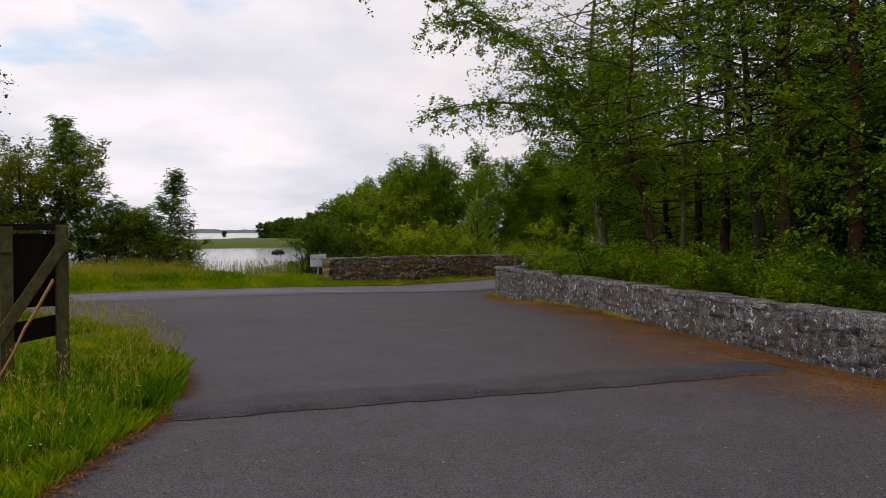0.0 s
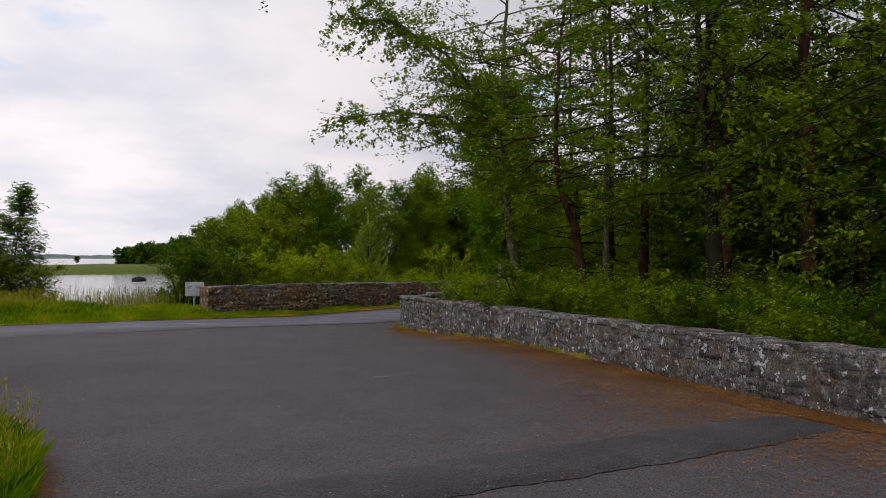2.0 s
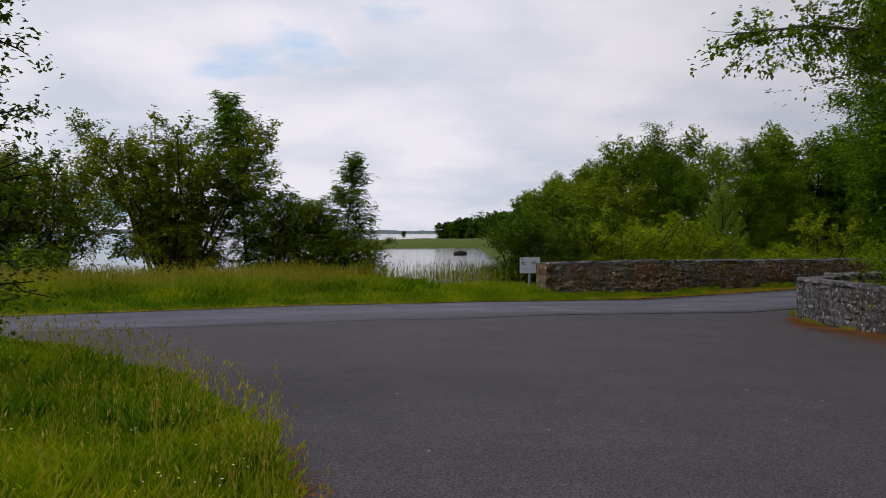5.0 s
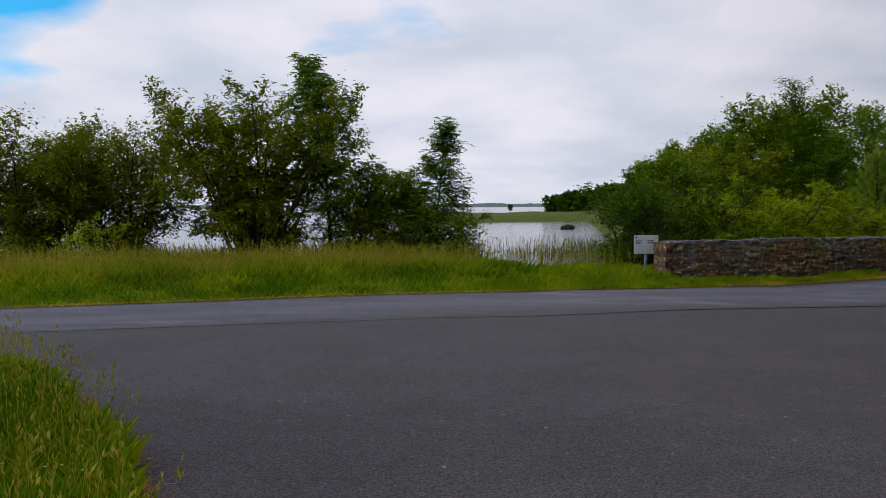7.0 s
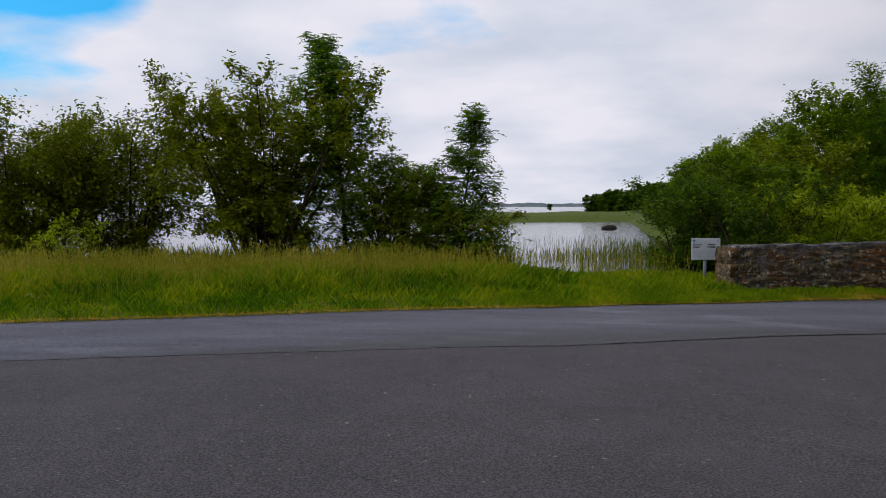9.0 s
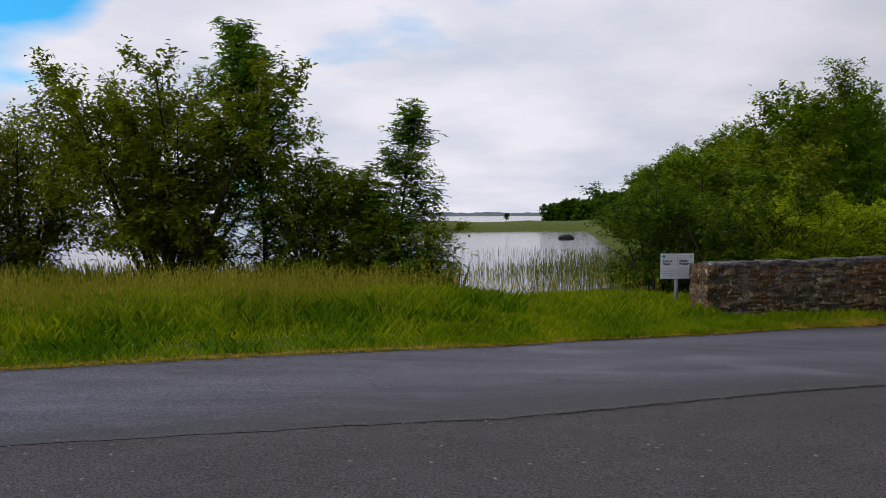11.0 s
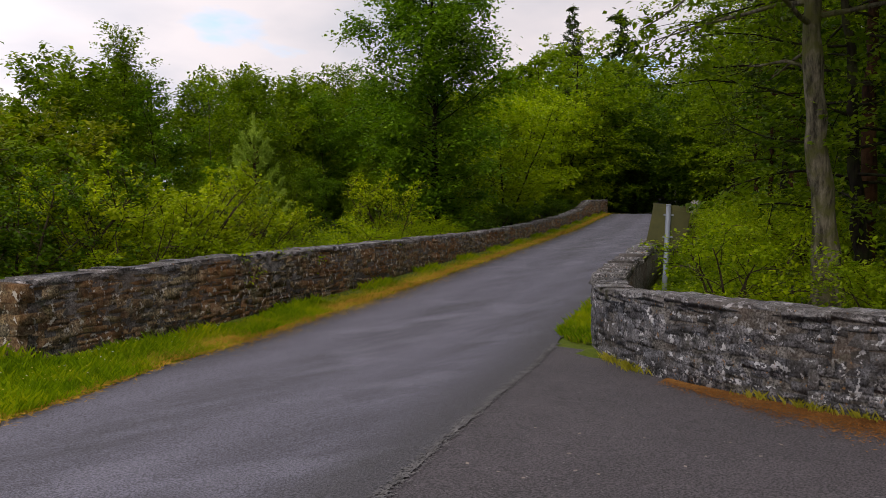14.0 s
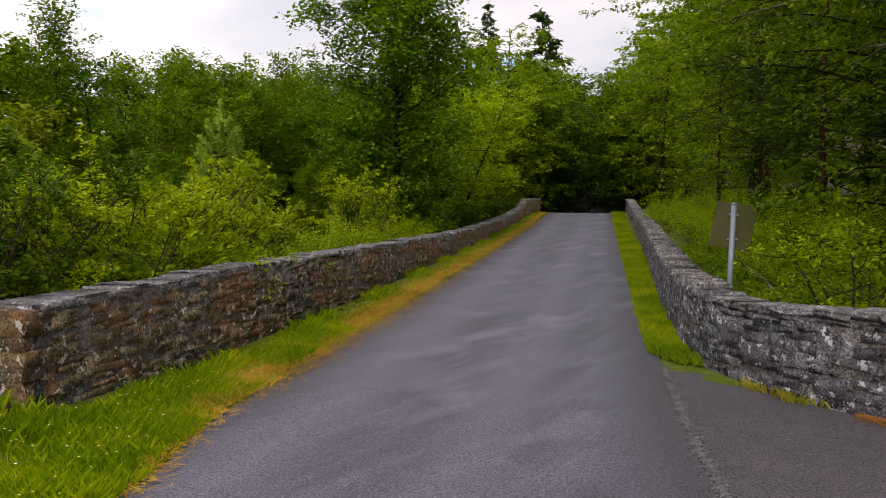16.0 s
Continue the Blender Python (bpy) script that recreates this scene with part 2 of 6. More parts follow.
def stone_mat(name, tones, lichen, moss, rust):
    """Rubble stone: tone by stone, with pale lichen spots, dark weathering and moss."""
    m, n, l, p = nodes_of(name)
    g = n.new("ShaderNodeNewGeometry")
    oi = n.new("ShaderNodeObjectInfo")
    pos = g.outputs["Position"]
    ad = n.new("ShaderNodeMath"); ad.operation = "ADD"
    l.new(oi.outputs["Random"], ad.inputs[0]); l.new(g.outputs["Random Per Island"], ad.inputs[1])
    fr = n.new("ShaderNodeMath"); fr.operation = "FRACT"; l.new(ad.outputs[0], fr.inputs[0])
    k = len(tones) - 1
    r = ramp_node(n, [(i / k, c) for i, c in enumerate(tones)])
    l.new(fr.outputs[0], r.inputs[0])
    fine = noise_node(n, l, 44, 5, 0.7, pos)
    fr2 = ramp_node(n, [(0.40, (0.16, 0.16, 0.17)), (0.60, (1.85, 1.80, 1.76))])
    l.new(fine.outputs["Fac"], fr2.inputs[0])
    c = mix_node(n, l, 0.9, r.outputs[0], fr2.outputs[0], "MULTIPLY")
    blot = noise_node(n, l, 9.0, 4, 0.6, pos)
    bl = ramp_node(n, [(0.38, (0.45, 0.44, 0.43)), (0.60, (1.35, 1.35, 1.35))])
    l.new(blot.outputs["Fac"], bl.inputs[0])
    c = mix_node(n, l, 1.0, c, bl.outputs[0], "MULTIPLY")
    big = noise_node(n, l, 1.1, 5, 0.65, pos)
    br = ramp_node(n, [(0.42, (0, 0, 0)), (0.6, (1, 1, 1))])
    l.new(big.outputs["Fac"], br.inputs[0])
    c = mix_node(n, l, br.outputs[0], c, mix_node(n, l, 0.65, c, rust))
    sp = noise_node(n, l, 11.0, 5, 0.62, pos)
    sr = ramp_node(n, [(0.588, (0, 0, 0)), (0.618, (0.9, 0.9, 0.9))])
    l.new(sp.outputs["Fac"], sr.inputs[0])
    c = mix_node(n, l, sr.outputs[0], c, lichen)
    og = noise_node(n, l, 17.0, 4, 0.6, pos)
    ogr = ramp_node(n, [(0.655, (0, 0, 0)), (0.69, (0.8, 0.8, 0.8))])
    l.new(og.outputs["Fac"], ogr.inputs[0])
    c = mix_node(n, l, ogr.outputs[0], c, (0.24, 0.12, 0.035))
    mo = noise_node(n, l, 3.1, 5, 0.7, pos)
    mr = ramp_node(n, [(0.58, (0, 0, 0)), (0.7, (0.8, 0.8, 0.8))])
    l.new(mo.outputs["Fac"], mr.inputs[0])
    c = mix_node(n, l, mr.outputs[0], c, moss)
    l.new(c, p.inputs["Base Color"])
    p.inputs["Roughness"].default_value = 0.92
    p.inputs["Specular IOR Level"].default_value = 0.3
    bump_node(n, l, p, fine.outputs["Fac"], 1.0, 0.03)
    return m


def soil_mat(name, a, b, c, scale=3.0):
    m, n, l, p = nodes_of(name)
    g = n.new("ShaderNodeNewGeometry")
    t = noise_node(n, l, scale, 6, 0.65, g.outputs["Position"])
    f = noise_node(n, l, scale * 14, 5, 0.75, g.outputs["Position"])
    r = ramp_node(n, [(0.3, a), (0.5, b), (0.72, c)])
    l.new(t.outputs["Fac"], r.inputs[0])
    fr = ramp_node(n, [(0.25, (0.5, 0.5, 0.5)), (0.75, (1.4, 1.4, 1.4))])
    l.new(f.outputs["Fac"], fr.inputs[0])
    l.new(mix_node(n, l, 1.0, r.outputs[0], fr.outputs[0], "MULTIPLY"), p.inputs["Base Color"])
    p.inputs["Roughness"].default_value = 0.95
    p.inputs["Specular IOR Level"].default_value = 0.2
    bump_node(n, l, p, f.outputs["Fac"], 0.5, 0.015)
    return m


def plain_mat(name, col, rough=0.6, metal=0.0, var=0.15, scale=9.0):
    m, n, l, p = nodes_of(name)
    co = n.new("ShaderNodeTexCoord")
    t = noise_node(n, l, scale, 6, 0.65, co.outputs["Object"])
    r = ramp_node(n, [(0.3, tuple(v * (1 - var) for v in col)), (0.7, tuple(min(1, v * (1 + var)) for v in col))])
    l.new(t.outputs["Fac"], r.inputs[0])
    l.new(r.outputs[0], p.inputs["Base Color"])
    p.inputs["Roughness"].default_value, p.inputs["Metallic"].default_value = rough, metal
    p.inputs["Specular IOR Level"].default_value = 0.5 if rough < 0.7 else 0.12
    bump_node(n, l, p, t.outputs["Fac"], 0.25, 0.004)
    return m


M_PLAZA = asphalt_mat("asphalt_old", (0.050, 0.042, 0.046), (0.060, 0.050, 0.055), 0.80, 0.86, (1.0, 1.0, 1.0))
M_ROAD = lane_mat("asphalt_road", (0.058, 0.054, 0.068), (0.106, 0.100, 0.130), (0.046, 0.042, 0.048), 12.55, 1.75)
M_HUMP = asphalt_mat("asphalt_ridge", (0.025, 0.022, 0.025), (0.042, 0.038, 0.042), 0.75, 0.85, (1.0, 1.0, 1.0))
M_SOIL = soil_mat("grass_soil", (0.040, 0.055, 0.004), (0.075, 0.105, 0.005), (0.12, 0.135, 0.010))
M_NEEDLE = soil_mat("needle_litter", (0.055, 0.032, 0.018), (0.115, 0.056, 0.020), (0.19, 0.095, 0.030), 5.0)
# litter brown taken very dark, with the woods' shade in the colour
M_LITTERSHADE = soil_mat("forest_floor", (0.016, 0.012, 0.006), (0.030, 0.024, 0.010), (0.036, 0.042, 0.010), 2.0)
M_STRAW = soil_mat("straw", (0.14, 0.080, 0.006), (0.32, 0.175, 0.010), (0.44, 0.26, 0.020), 6.0)
M_WALL1 = stone_mat("stone_brown", [(0.065, 0.050, 0.030), (0.15, 0.112, 0.060), (0.20, 0.165, 0.098), (0.105, 0.090, 0.062), (0.25, 0.205, 0.13)],
                    (0.46, 0.43, 0.38), (0.105, 0.100, 0.025), (0.21, 0.080, 0.018))
M_WALL2 = stone_mat("stone_grey", [(0.050, 0.052, 0.062), (0.115, 0.115, 0.125), (0.16, 0.157, 0.167), (0.080, 0.080, 0.092), (0.19, 0.186, 0.194)],
                    (0.50, 0.49, 0.50), (0.055, 0.052, 0.030), (0.07, 0.06, 0.05))
M_CAP = stone_mat("stone_cap", [(0.13, 0.128, 0.135), (0.18, 0.175, 0.180), (0.23, 0.225, 0.23), (0.15, 0.147, 0.15)],
                  (0.45, 0.42, 0.43), (0.09, 0.085, 0.05), (0.13, 0.11, 0.10))
M_CORE = stone_mat("mortar", [(0.085, 0.080, 0.076), (0.12, 0.115, 0.108)], (0.20, 0.19, 0.18), (0.035, 0.04, 0.012), (0.06, 0.035, 0.02))
M_GRASS = leaf_mat("grass_blades", (0.050, 0.105, 0.002), (0.160, 0.240, 0.003), (0.35, 0.35, 0.006), 0.6, 0.36)
M_GRASSDEEP = leaf_mat("grass_deep", (0.024, 0.070, 0.002), (0.080, 0.165, 0.003), (0.17, 0.265, 0.005), 0.6, 0.38)
M_GRASSDRY = leaf_mat("grass_dry", (0.15, 0.15, 0.012), (0.27, 0.24, 0.025), (0.40, 0.33, 0.06), 0.6, 0.3)
M_REED = leaf_mat("reeds", (0.060, 0.085, 0.008), (0.105, 0.130, 0.012), (0.17, 0.175, 0.03), 0.6, 0.3)
M_LEAF = leaf_mat("leaves_wood", (0.028, 0.058, 0.002), (0.108, 0.170, 0.004), (0.215, 0.285, 0.007), 0.55, 0.38)
M_LEAFBEECH = leaf_mat("leaves_beech", (0.038, 0.076, 0.002), (0.142, 0.212, 0.004), (0.25, 0.32, 0.008), 0.55, 0.42)
M_LEAFFRESH = leaf_mat("leaves_fresh", (0.070, 0.125, 0.003), (0.22, 0.30, 0.004), (0.37, 0.43, 0.008), 0.55, 0.42)
# dark leaf green, lowered further to stand in for shade under the canopy
M_LEAFDARK = leaf_mat("leaves_dark_shaded", (0.012, 0.032, 0.002), (0.056, 0.108, 0.004), (0.125, 0.200, 0.007), 0.5, 0.36)
M_LEAFLIME = leaf_mat("leaves_lime", (0.085, 0.135, 0.003), (0.25, 0.32, 0.004), (0.42, 0.46, 0.010), 0.55, 0.4)
M_LEAFOLIVE = leaf_mat("leaves_willow", (0.046, 0.062, 0.002), (0.145, 0.170, 0.005), (0.27, 0.285, 0.010), 0.5, 0.38)
M_LEAFASH = leaf_mat("leaves_ash", (0.028, 0.072, 0.004), (0.100, 0.190, 0.007), (0.185, 0.290, 0.014), 0.5, 0.40)
M_NEEDLES = leaf_mat("pine_needles", (0.022, 0.042, 0.008), (0.045, 0.072, 0.012), (0.08, 0.11, 0.018), 0.5, 0.2)
M_YOUNGPINE = leaf_mat("young_pine_needles", (0.15, 0.23, 0.030), (0.26, 0.36, 0.055), (0.36, 0.45, 0.085), 0.5, 0.35)
M_BARK = bark_mat("bark_dark", (0.008, 0.006, 0.005), (0.030, 0.023, 0.017), (0.028, 0.030, 0.012))
M_BARKPINE = bark_mat("bark_pine", (0.010, 0.006, 0.004), (0.050, 0.024, 0.013), (0.072, 0.034, 0.016))
M_BARKPALE = bark_mat("bark_pale", (0.030, 0.026, 0.018), (0.19, 0.165, 0.115), (0.080, 0.080, 0.024))
M_TWIG = bark_mat("twigs", (0.03, 0.022, 0.014), (0.075, 0.055, 0.036))
M_WOOD = plain_mat("weathered_wood", (0.058, 0.050, 0.020), 0.85, 0, 0.45, 14)
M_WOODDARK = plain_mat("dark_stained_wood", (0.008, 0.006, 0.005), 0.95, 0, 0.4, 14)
M_STICK = plain_mat("dead_branch", (0.27, 0.15, 0.045), 0.8, 0, 0.3, 20)
M_STEEL = plain_mat("galvanised_steel", (0.20, 0.22, 0.26), 0.6, 0.3, 0.10, 8)
M_SIGNBACK = plain_mat("sign_back_algae", (0.060, 0.058, 0.010), 0.55, 0.2, 0.3, 5)
M_SIGNWHITE = plain_mat("sign_face", (0.47, 0.49, 0.53), 0.5, 0, 0.05, 3)
M_INK = plain_mat("ink_dark", (0.04, 0.045, 0.06), 0.6, 0, 0.05, 3)
M_INKGREY = plain_mat("ink_grey", (0.30, 0.32, 0.36), 0.6, 0, 0.05, 3)
M_INKBLUE = plain_mat("ink_blue", (0.05, 0.16, 0.35), 0.6, 0, 0.05, 3)
M_ROCK = plain_mat("lake_rock", (0.03, 0.026, 0.022), 0.8, 0, 0.3, 4)
M_FLAKE = leaf_mat("rusty_needles", (0.09, 0.035, 0.010), (0.20, 0.085, 0.022), (0.34, 0.17, 0.05), 0.8, 0.0)
M_STRAWFLAKE = leaf_mat("dead_straw", (0.16, 0.080, 0.006), (0.36, 0.20, 0.016), (0.50, 0.33, 0.045), 0.8, 0.0)
M_CHIP = plain_mat("pale_chips", (0.24, 0.20, 0.17), 0.8, 0, 0.3, 3)
M_GRIT = plain_mat("dark_grit", (0.15, 0.14, 0.135), 0.9, 0, 0.4, 5)
M_JOINT = plain_mat("worn_joint", (0.125, 0.119, 0.119), 0.9, 0, 0.4, 7)
M_FLOWERW = plain_mat("flower_white", (0.75, 0.75, 0.62), 0.6, 0, 0.05, 3)
M_FLOWERY = plain_mat("flower_yellow", (0.62, 0.52, 0.05), 0.6, 0, 0.05, 3)

# pale blue-green: the distance haze is painted into the far shore's colour
M_FARHAZE = soil_mat("far_shore_haze", (0.10, 0.14, 0.15), (0.13, 0.17, 0.17), (0.17, 0.20, 0.18), 0.05)

M_WATER, n_, l_, p_ = nodes_of("lake_water")
p_.inputs["Base Color"].default_value = (0.02, 0.03, 0.035, 1)
p_.inputs["Roughness"].default_value = 0.12
g_ = n_.new("ShaderNodeNewGeometry")
mp_ = n_.new("ShaderNodeMapping"); mp_.inputs["Scale"].default_value = (0.6, 1.6, 1)
l_.new(g_.outputs["Position"], mp_.inputs["Vector"])
t_ = noise_node(n_, l_, 1.4, 4, 0.6, mp_.outputs[0])
bump_node(n_, l_, p_, t_.outputs["Fac"], 0.25, 0.06)


# ---- building helpers ----
rng = np.random.default_rng(7)


def smooth(a, b, v):
    t = np.clip((np.asarray(v, float) - a) / (b - a), 0, 1)
    return t * t * (3 - 2 * t)


def mesh_from(name, V, F, material):
    """A mesh from arrays; F holds quads or triangles."""
    V, F = np.asarray(V, np.float32), np.asarray(F, np.int32)
    me = bpy.data.meshes.new(name)
    me.vertices.add(len(V)); me.vertices.foreach_set("co", V.ravel())
    k = F.shape[1]
    me.loops.add(F.size); me.loops.foreach_set("vertex_index", F.ravel())
    me.polygons.add(len(F)); me.polygons.foreach_set("loop_start", np.arange(len(F), dtype=np.int32) * k)
    me.update(calc_edges=True)
    me.validate()
    if material:
        me.materials.append(material)
    return me


def part_mesh(name, me, parent=None, label="", shade=False):
    ob = new(name, me)
    if parent:
        ob.parent = parent
    if shade:
        me.polygons.foreach_set("use_smooth", np.ones(len(me.polygons), bool))
    if label:
        tagged(ob, label)
    return ob


def part(name, bm, material, parent=None, label="", shade=False):
    me = bpy.data.meshes.new(name)
    bm.to_mesh(me); bm.free()
    me.materials.append(material)
    return part_mesh(name, me, parent, label, shade)


def thing(name, m, label, category, group="", kind=""):
    e = new(name)
    e.empty_display_size = 0.2
    e.matrix_basis = m
    return tagged(e, label, category, group, kind)


def box(bm, size, at=(0, 0, 0), turn=(0, 0, 0), bevel=0.0):
    m = pose(*at, *turn) @ Matrix.Diagonal((*size, 1))
    made = bmesh.ops.create_cube(bm, size=1, matrix=m)
    if bevel:
        edges = {e for v in made["verts"] for e in v.link_edges}
        bmesh.ops.bevel(bm, geom=list(edges), offset=bevel, segments=2, affect="EDGES", profile=0.5)
    return bm


def box_mesh(size, at=(0, 0, 0), turn=(0, 0, 0), bevel=0.0):
    return box(bmesh.new(), size, at, turn, bevel)


def tube(P, R, sides=7):
    """Vertices and quads of a tapered tube through the points P."""
    P, R = np.asarray(P, float), np.asarray(R, float)
    T = np.gradient(P, axis=0)
    T /= np.linalg.norm(T, axis=1)[:, None] + 1e-9
    ref = np.where(np.abs(T[:, 2:3]) > 0.9, [[1.0, 0, 0]], [[0, 0, 1.0]])
    A = np.cross(T, ref); A /= np.linalg.norm(A, axis=1)[:, None] + 1e-9
    B = np.cross(T, A)
    a = np.arange(sides) * 2 * np.pi / sides
    V = P[:, None] + R[:, None, None] * (np.cos(a)[None, :, None] * A[:, None] + np.sin(a)[None, :, None] * B[:, None])
    i = np.arange(len(P) - 1)[:, None] * sides
    j = np.arange(sides)[None]
    F = np.stack([i + j, i + (j + 1) % sides, i + sides + (j + 1) % sides, i + sides + j], -1).reshape(-1, 4)
    return V.reshape(-1, 3), F


def join(pairs):
    Vs, Fs, n = [], [], 0
    for V, F in pairs:
        Vs.append(V); Fs.append(F + n); n += len(V)
    return np.concatenate(Vs), np.concatenate(Fs)


def leaf_quads(C, r, length, width, flat=0.6, along=None):
    """One pointed, slightly folded leaf at every centre."""
    n = len(C)
    d = r.normal(size=(n, 3)) * (1, 1, 1 - flat * 0.5)
    if along is not None:
        d = d * 0.45 + along
    d /= np.linalg.norm(d, axis=1)[:, None] + 1e-9
    up = r.normal(size=(n, 3)) * (1 - flat) + (0, 0, 1.0)
    s = np.cross(d, up); s /= np.linalg.norm(s, axis=1)[:, None] + 1e-9
    k = r.uniform(0.65, 1.35, (n, 1))
    nrm = np.cross(s, d)
    L, W = length * k, width * k
    V = np.stack([C - d * L * 0.5, C + s * W * 0.5 + nrm * W * 0.12 - d * L * 0.05, C + d * L * 0.5 - nrm * L * 0.1, C - s * W * 0.5 + nrm * W * 0.12 - d * L * 0.05], 1)
    F = np.arange(4 * n).reshape(n, 4)
    return V.reshape(-1, 3), F


def bend(p0, d, length, r, n=6, droop=0.0, wob=0.12):
    """A wandering branch line."""
    P = [np.array(p0, float)]
    d = np.array(d, float); d /= np.linalg.norm(d)
    step = length / (n - 1)
    for i in range(n - 1):
        d = d + r.normal(size=3) * wob + np.array([0, 0, -droop])
        d /= np.linalg.norm(d)
        P.append(P[-1] + d * step)
    return np.array(P)


def grow(r, H, r0, spread, first=0.25, n_br=26, n_tw=6, leaves=6000, leaf=(0.11, 0.06), shape="oval", rise=0.5, droop=0.04,
         stems=1, fan=0.0, line=None, jitter=0.16, flat=0.68, extra=(), twig_len=0.32, tip=1.0, sides=5, twigs=160,
         layer=0.45, clump=0.8, shoots=3, pinnate=0.0):
    """Wood (tubes) and leaves of a tree or bush, standing at the origin."""
    wood, tw_a, tw_b, tw_w = [], [], [], []
    for k in range(stems):
        if line is not None:
            P0 = np.asarray(line, float)
            f0 = np.linspace(0, 1, len(P0))
            f1 = np.linspace(0, 1, 30)
            P = np.stack([np.interp(f1, f0, P0[:, k2]) for k2 in range(3)], 1)
            P[1:-1] = 0.5 * P[1:-1] + 0.25 * (P[:-2] + P[2:]) + r.normal(size=(28, 3)) * 0.018
        else:
            az = 2 * np.pi * (k + r.uniform(-0.3, 0.3)) / stems
            d = np.array([np.cos(az) * fan, np.sin(az) * fan, 1.0]) if stems > 1 else np.array([r.normal() * 0.04, r.normal() * 0.04, 1.0])
            hh = H * r.uniform(0.72, 1.0) if stems > 1 else H
            P = bend((r.normal() * 0.06 * stems ** 0.5, r.normal() * 0.06 * stems ** 0.5, -0.15), d, hh * (1 + 0.3 * fan), r, 9 if H < 9 else 16, 0.0, 0.05)
        rr = r0 / max(1, stems) ** 0.4
        f = np.linspace(0, 1, len(P))
        wood.append(tube(P, rr * (1.0 - 0.93 * f ** 0.8) + 0.006 + rr * 0.45 * np.exp(-f * 18) + rr * 0.07 * r.normal(size=len(P)) * (1 - f), (10 if stems == 1 else 6) if sides > 3 else 5))
        nb = max(3, n_br // stems)
        for i in range(nb):
            q = first + (1 - first) * (i + r.uniform(0, 0.9)) / nb
            x = q * (len(P) - 1); a = int(min(x, len(P) - 2)); p0 = P[a] + (P[a + 1] - P[a]) * (x - a)
            u = (q - first) / (1 - first)
            prof = {"oval": np.sin(np.pi * min(1, 0.12 + 0.83 * u)) ** 0.7, "cone": 1.05 - 0.95 * u, "crown": 0.55 + 0.45 * np.sin(np.pi * u), "bush": (1 - u * 0.75) ** 0.6}[shape]
            Lb = spread * prof * r.uniform(0.7, 1.1) + 0.1
            az = i * 2.4 + r.uniform(-0.5, 0.5)
            el = rise * (0.4 + 0.9 * u) + r.normal() * 0.12
            Q = bend(p0, (np.cos(az) * np.cos(el), np.sin(az) * np.cos(el), np.sin(el)), Lb, r, 6, droop, 0.13)
            g = np.linspace(0, 1, 6)
            wood.append(tube(Q, np.maximum(0.005, rr * 0.19 * (1 - 0.6 * u)) * (1 - 0.85 * g) + 0.003, sides))
            for j in range(n_tw):
                w = (0.25 + 0.75 * (j + r.uniform()) / n_tw); y = w * 5; b = int(min(y, 4)); s0 = Q[b] + (Q[b + 1] - Q[b]) * (y - b)
                td = (Q[b + 1] - Q[b]) / (np.linalg.norm(Q[b + 1] - Q[b]) + 1e-9) + r.normal(size=3) * (0.8, 0.8, 0.8 * (1 - 0.7 * layer))
                td /= np.linalg.norm(td)
                tl = Lb * twig_len * r.uniform(0.6, 1.3) + 0.08
                s1 = s0 + td * tl
                tw_a.append(s0); tw_b.append(s1); tw_w.append(tl)
        tw_a.append(P[-2]); tw_b.append(P[-1] + (0, 0, 0.1)); tw_w.append(0.6 * tip)
    for Q, rad in extra:
        Q = np.asarray(Q, float)
        wood.append(tube(Q, np.linspace(rad, 0.012, len(Q)), 6))
        for _ in range(90):
            y = r.uniform(0.25, 1) * (len(Q) - 1); b = int(min(y, len(Q) - 2)); s0 = Q[b] + (Q[b + 1] - Q[b]) * (y - b)
            s1 = s0 + r.normal(size=3) * (0.6, 0.6, 0.38) + (0, 0, -0.15)
            tw_a.append(s0); tw_b.append(s1); tw_w.append(1.3)
    A, B, Wt = np.array(tw_a), np.array(tw_b), np.array(tw_w)
    for a_, b_ in (list(zip(A, B))[:: max(1, len(A) // twigs)] if twigs else ()):
        wood.append(tube(np.array([a_, (a_ + b_) / 2 + r.normal(size=3) * 0.03, b_]), np.array([0.008, 0.006, 0.003]), 4))
    # side shoots off every twig, spread in flat sprays
    D = B - A
    L = np.linalg.norm(D, axis=1)[:, None] + 1e-9
    u = r.uniform(0.2, 1.0, (len(A), shoots, 1))
    S0 = A[:, None] + D[:, None] * u
    sd = (D / L)[:, None] + r.normal(size=(len(A), shoots, 3)) * (0.75, 0.75, 0.75 * (1 - layer))
    sd /= np.linalg.norm(sd, axis=2)[:, :, None] + 1e-9
    S1 = S0 + sd * L[:, None] * r.uniform(0.3, 0.65, (len(A), shoots, 1))
    A = np.concatenate([A, S0.reshape(-1, 3)]); B = np.concatenate([B, S1.reshape(-1, 3)])
    Wt = np.concatenate([Wt * 0.8, np.repeat(Wt, shoots) * 0.5]) * r.exponential(size=len(A)) ** clump
    n_pick = leaves // 7 if pinnate else leaves
    pick = r.choice(len(A), n_pick, p=Wt / Wt.sum())
    t = r.uniform(0.1, 1.1, (n_pick, 1))
    al = B[pick] - A[pick]
    C = A[pick] + al * t + r.normal(size=(n_pick, 3)) * jitter * (0.4, 0.4, 0.4 * (1 - 0.6 * layer))
    al = al / (np.linalg.norm(al, axis=1)[:, None] + 1e-9)
    side = np.cross(al, (0, 0, 1.0)); side /= np.linalg.norm(side, axis=1)[:, None] + 1e-9
    al = al * 0.6 + side * r.choice((-0.7, 0.7), (n_pick, 1)) + (0, 0, -0.12)
    if not pinnate:
        return join(wood), leaf_quads(C, r, leaf[0], leaf[1], flat, al)
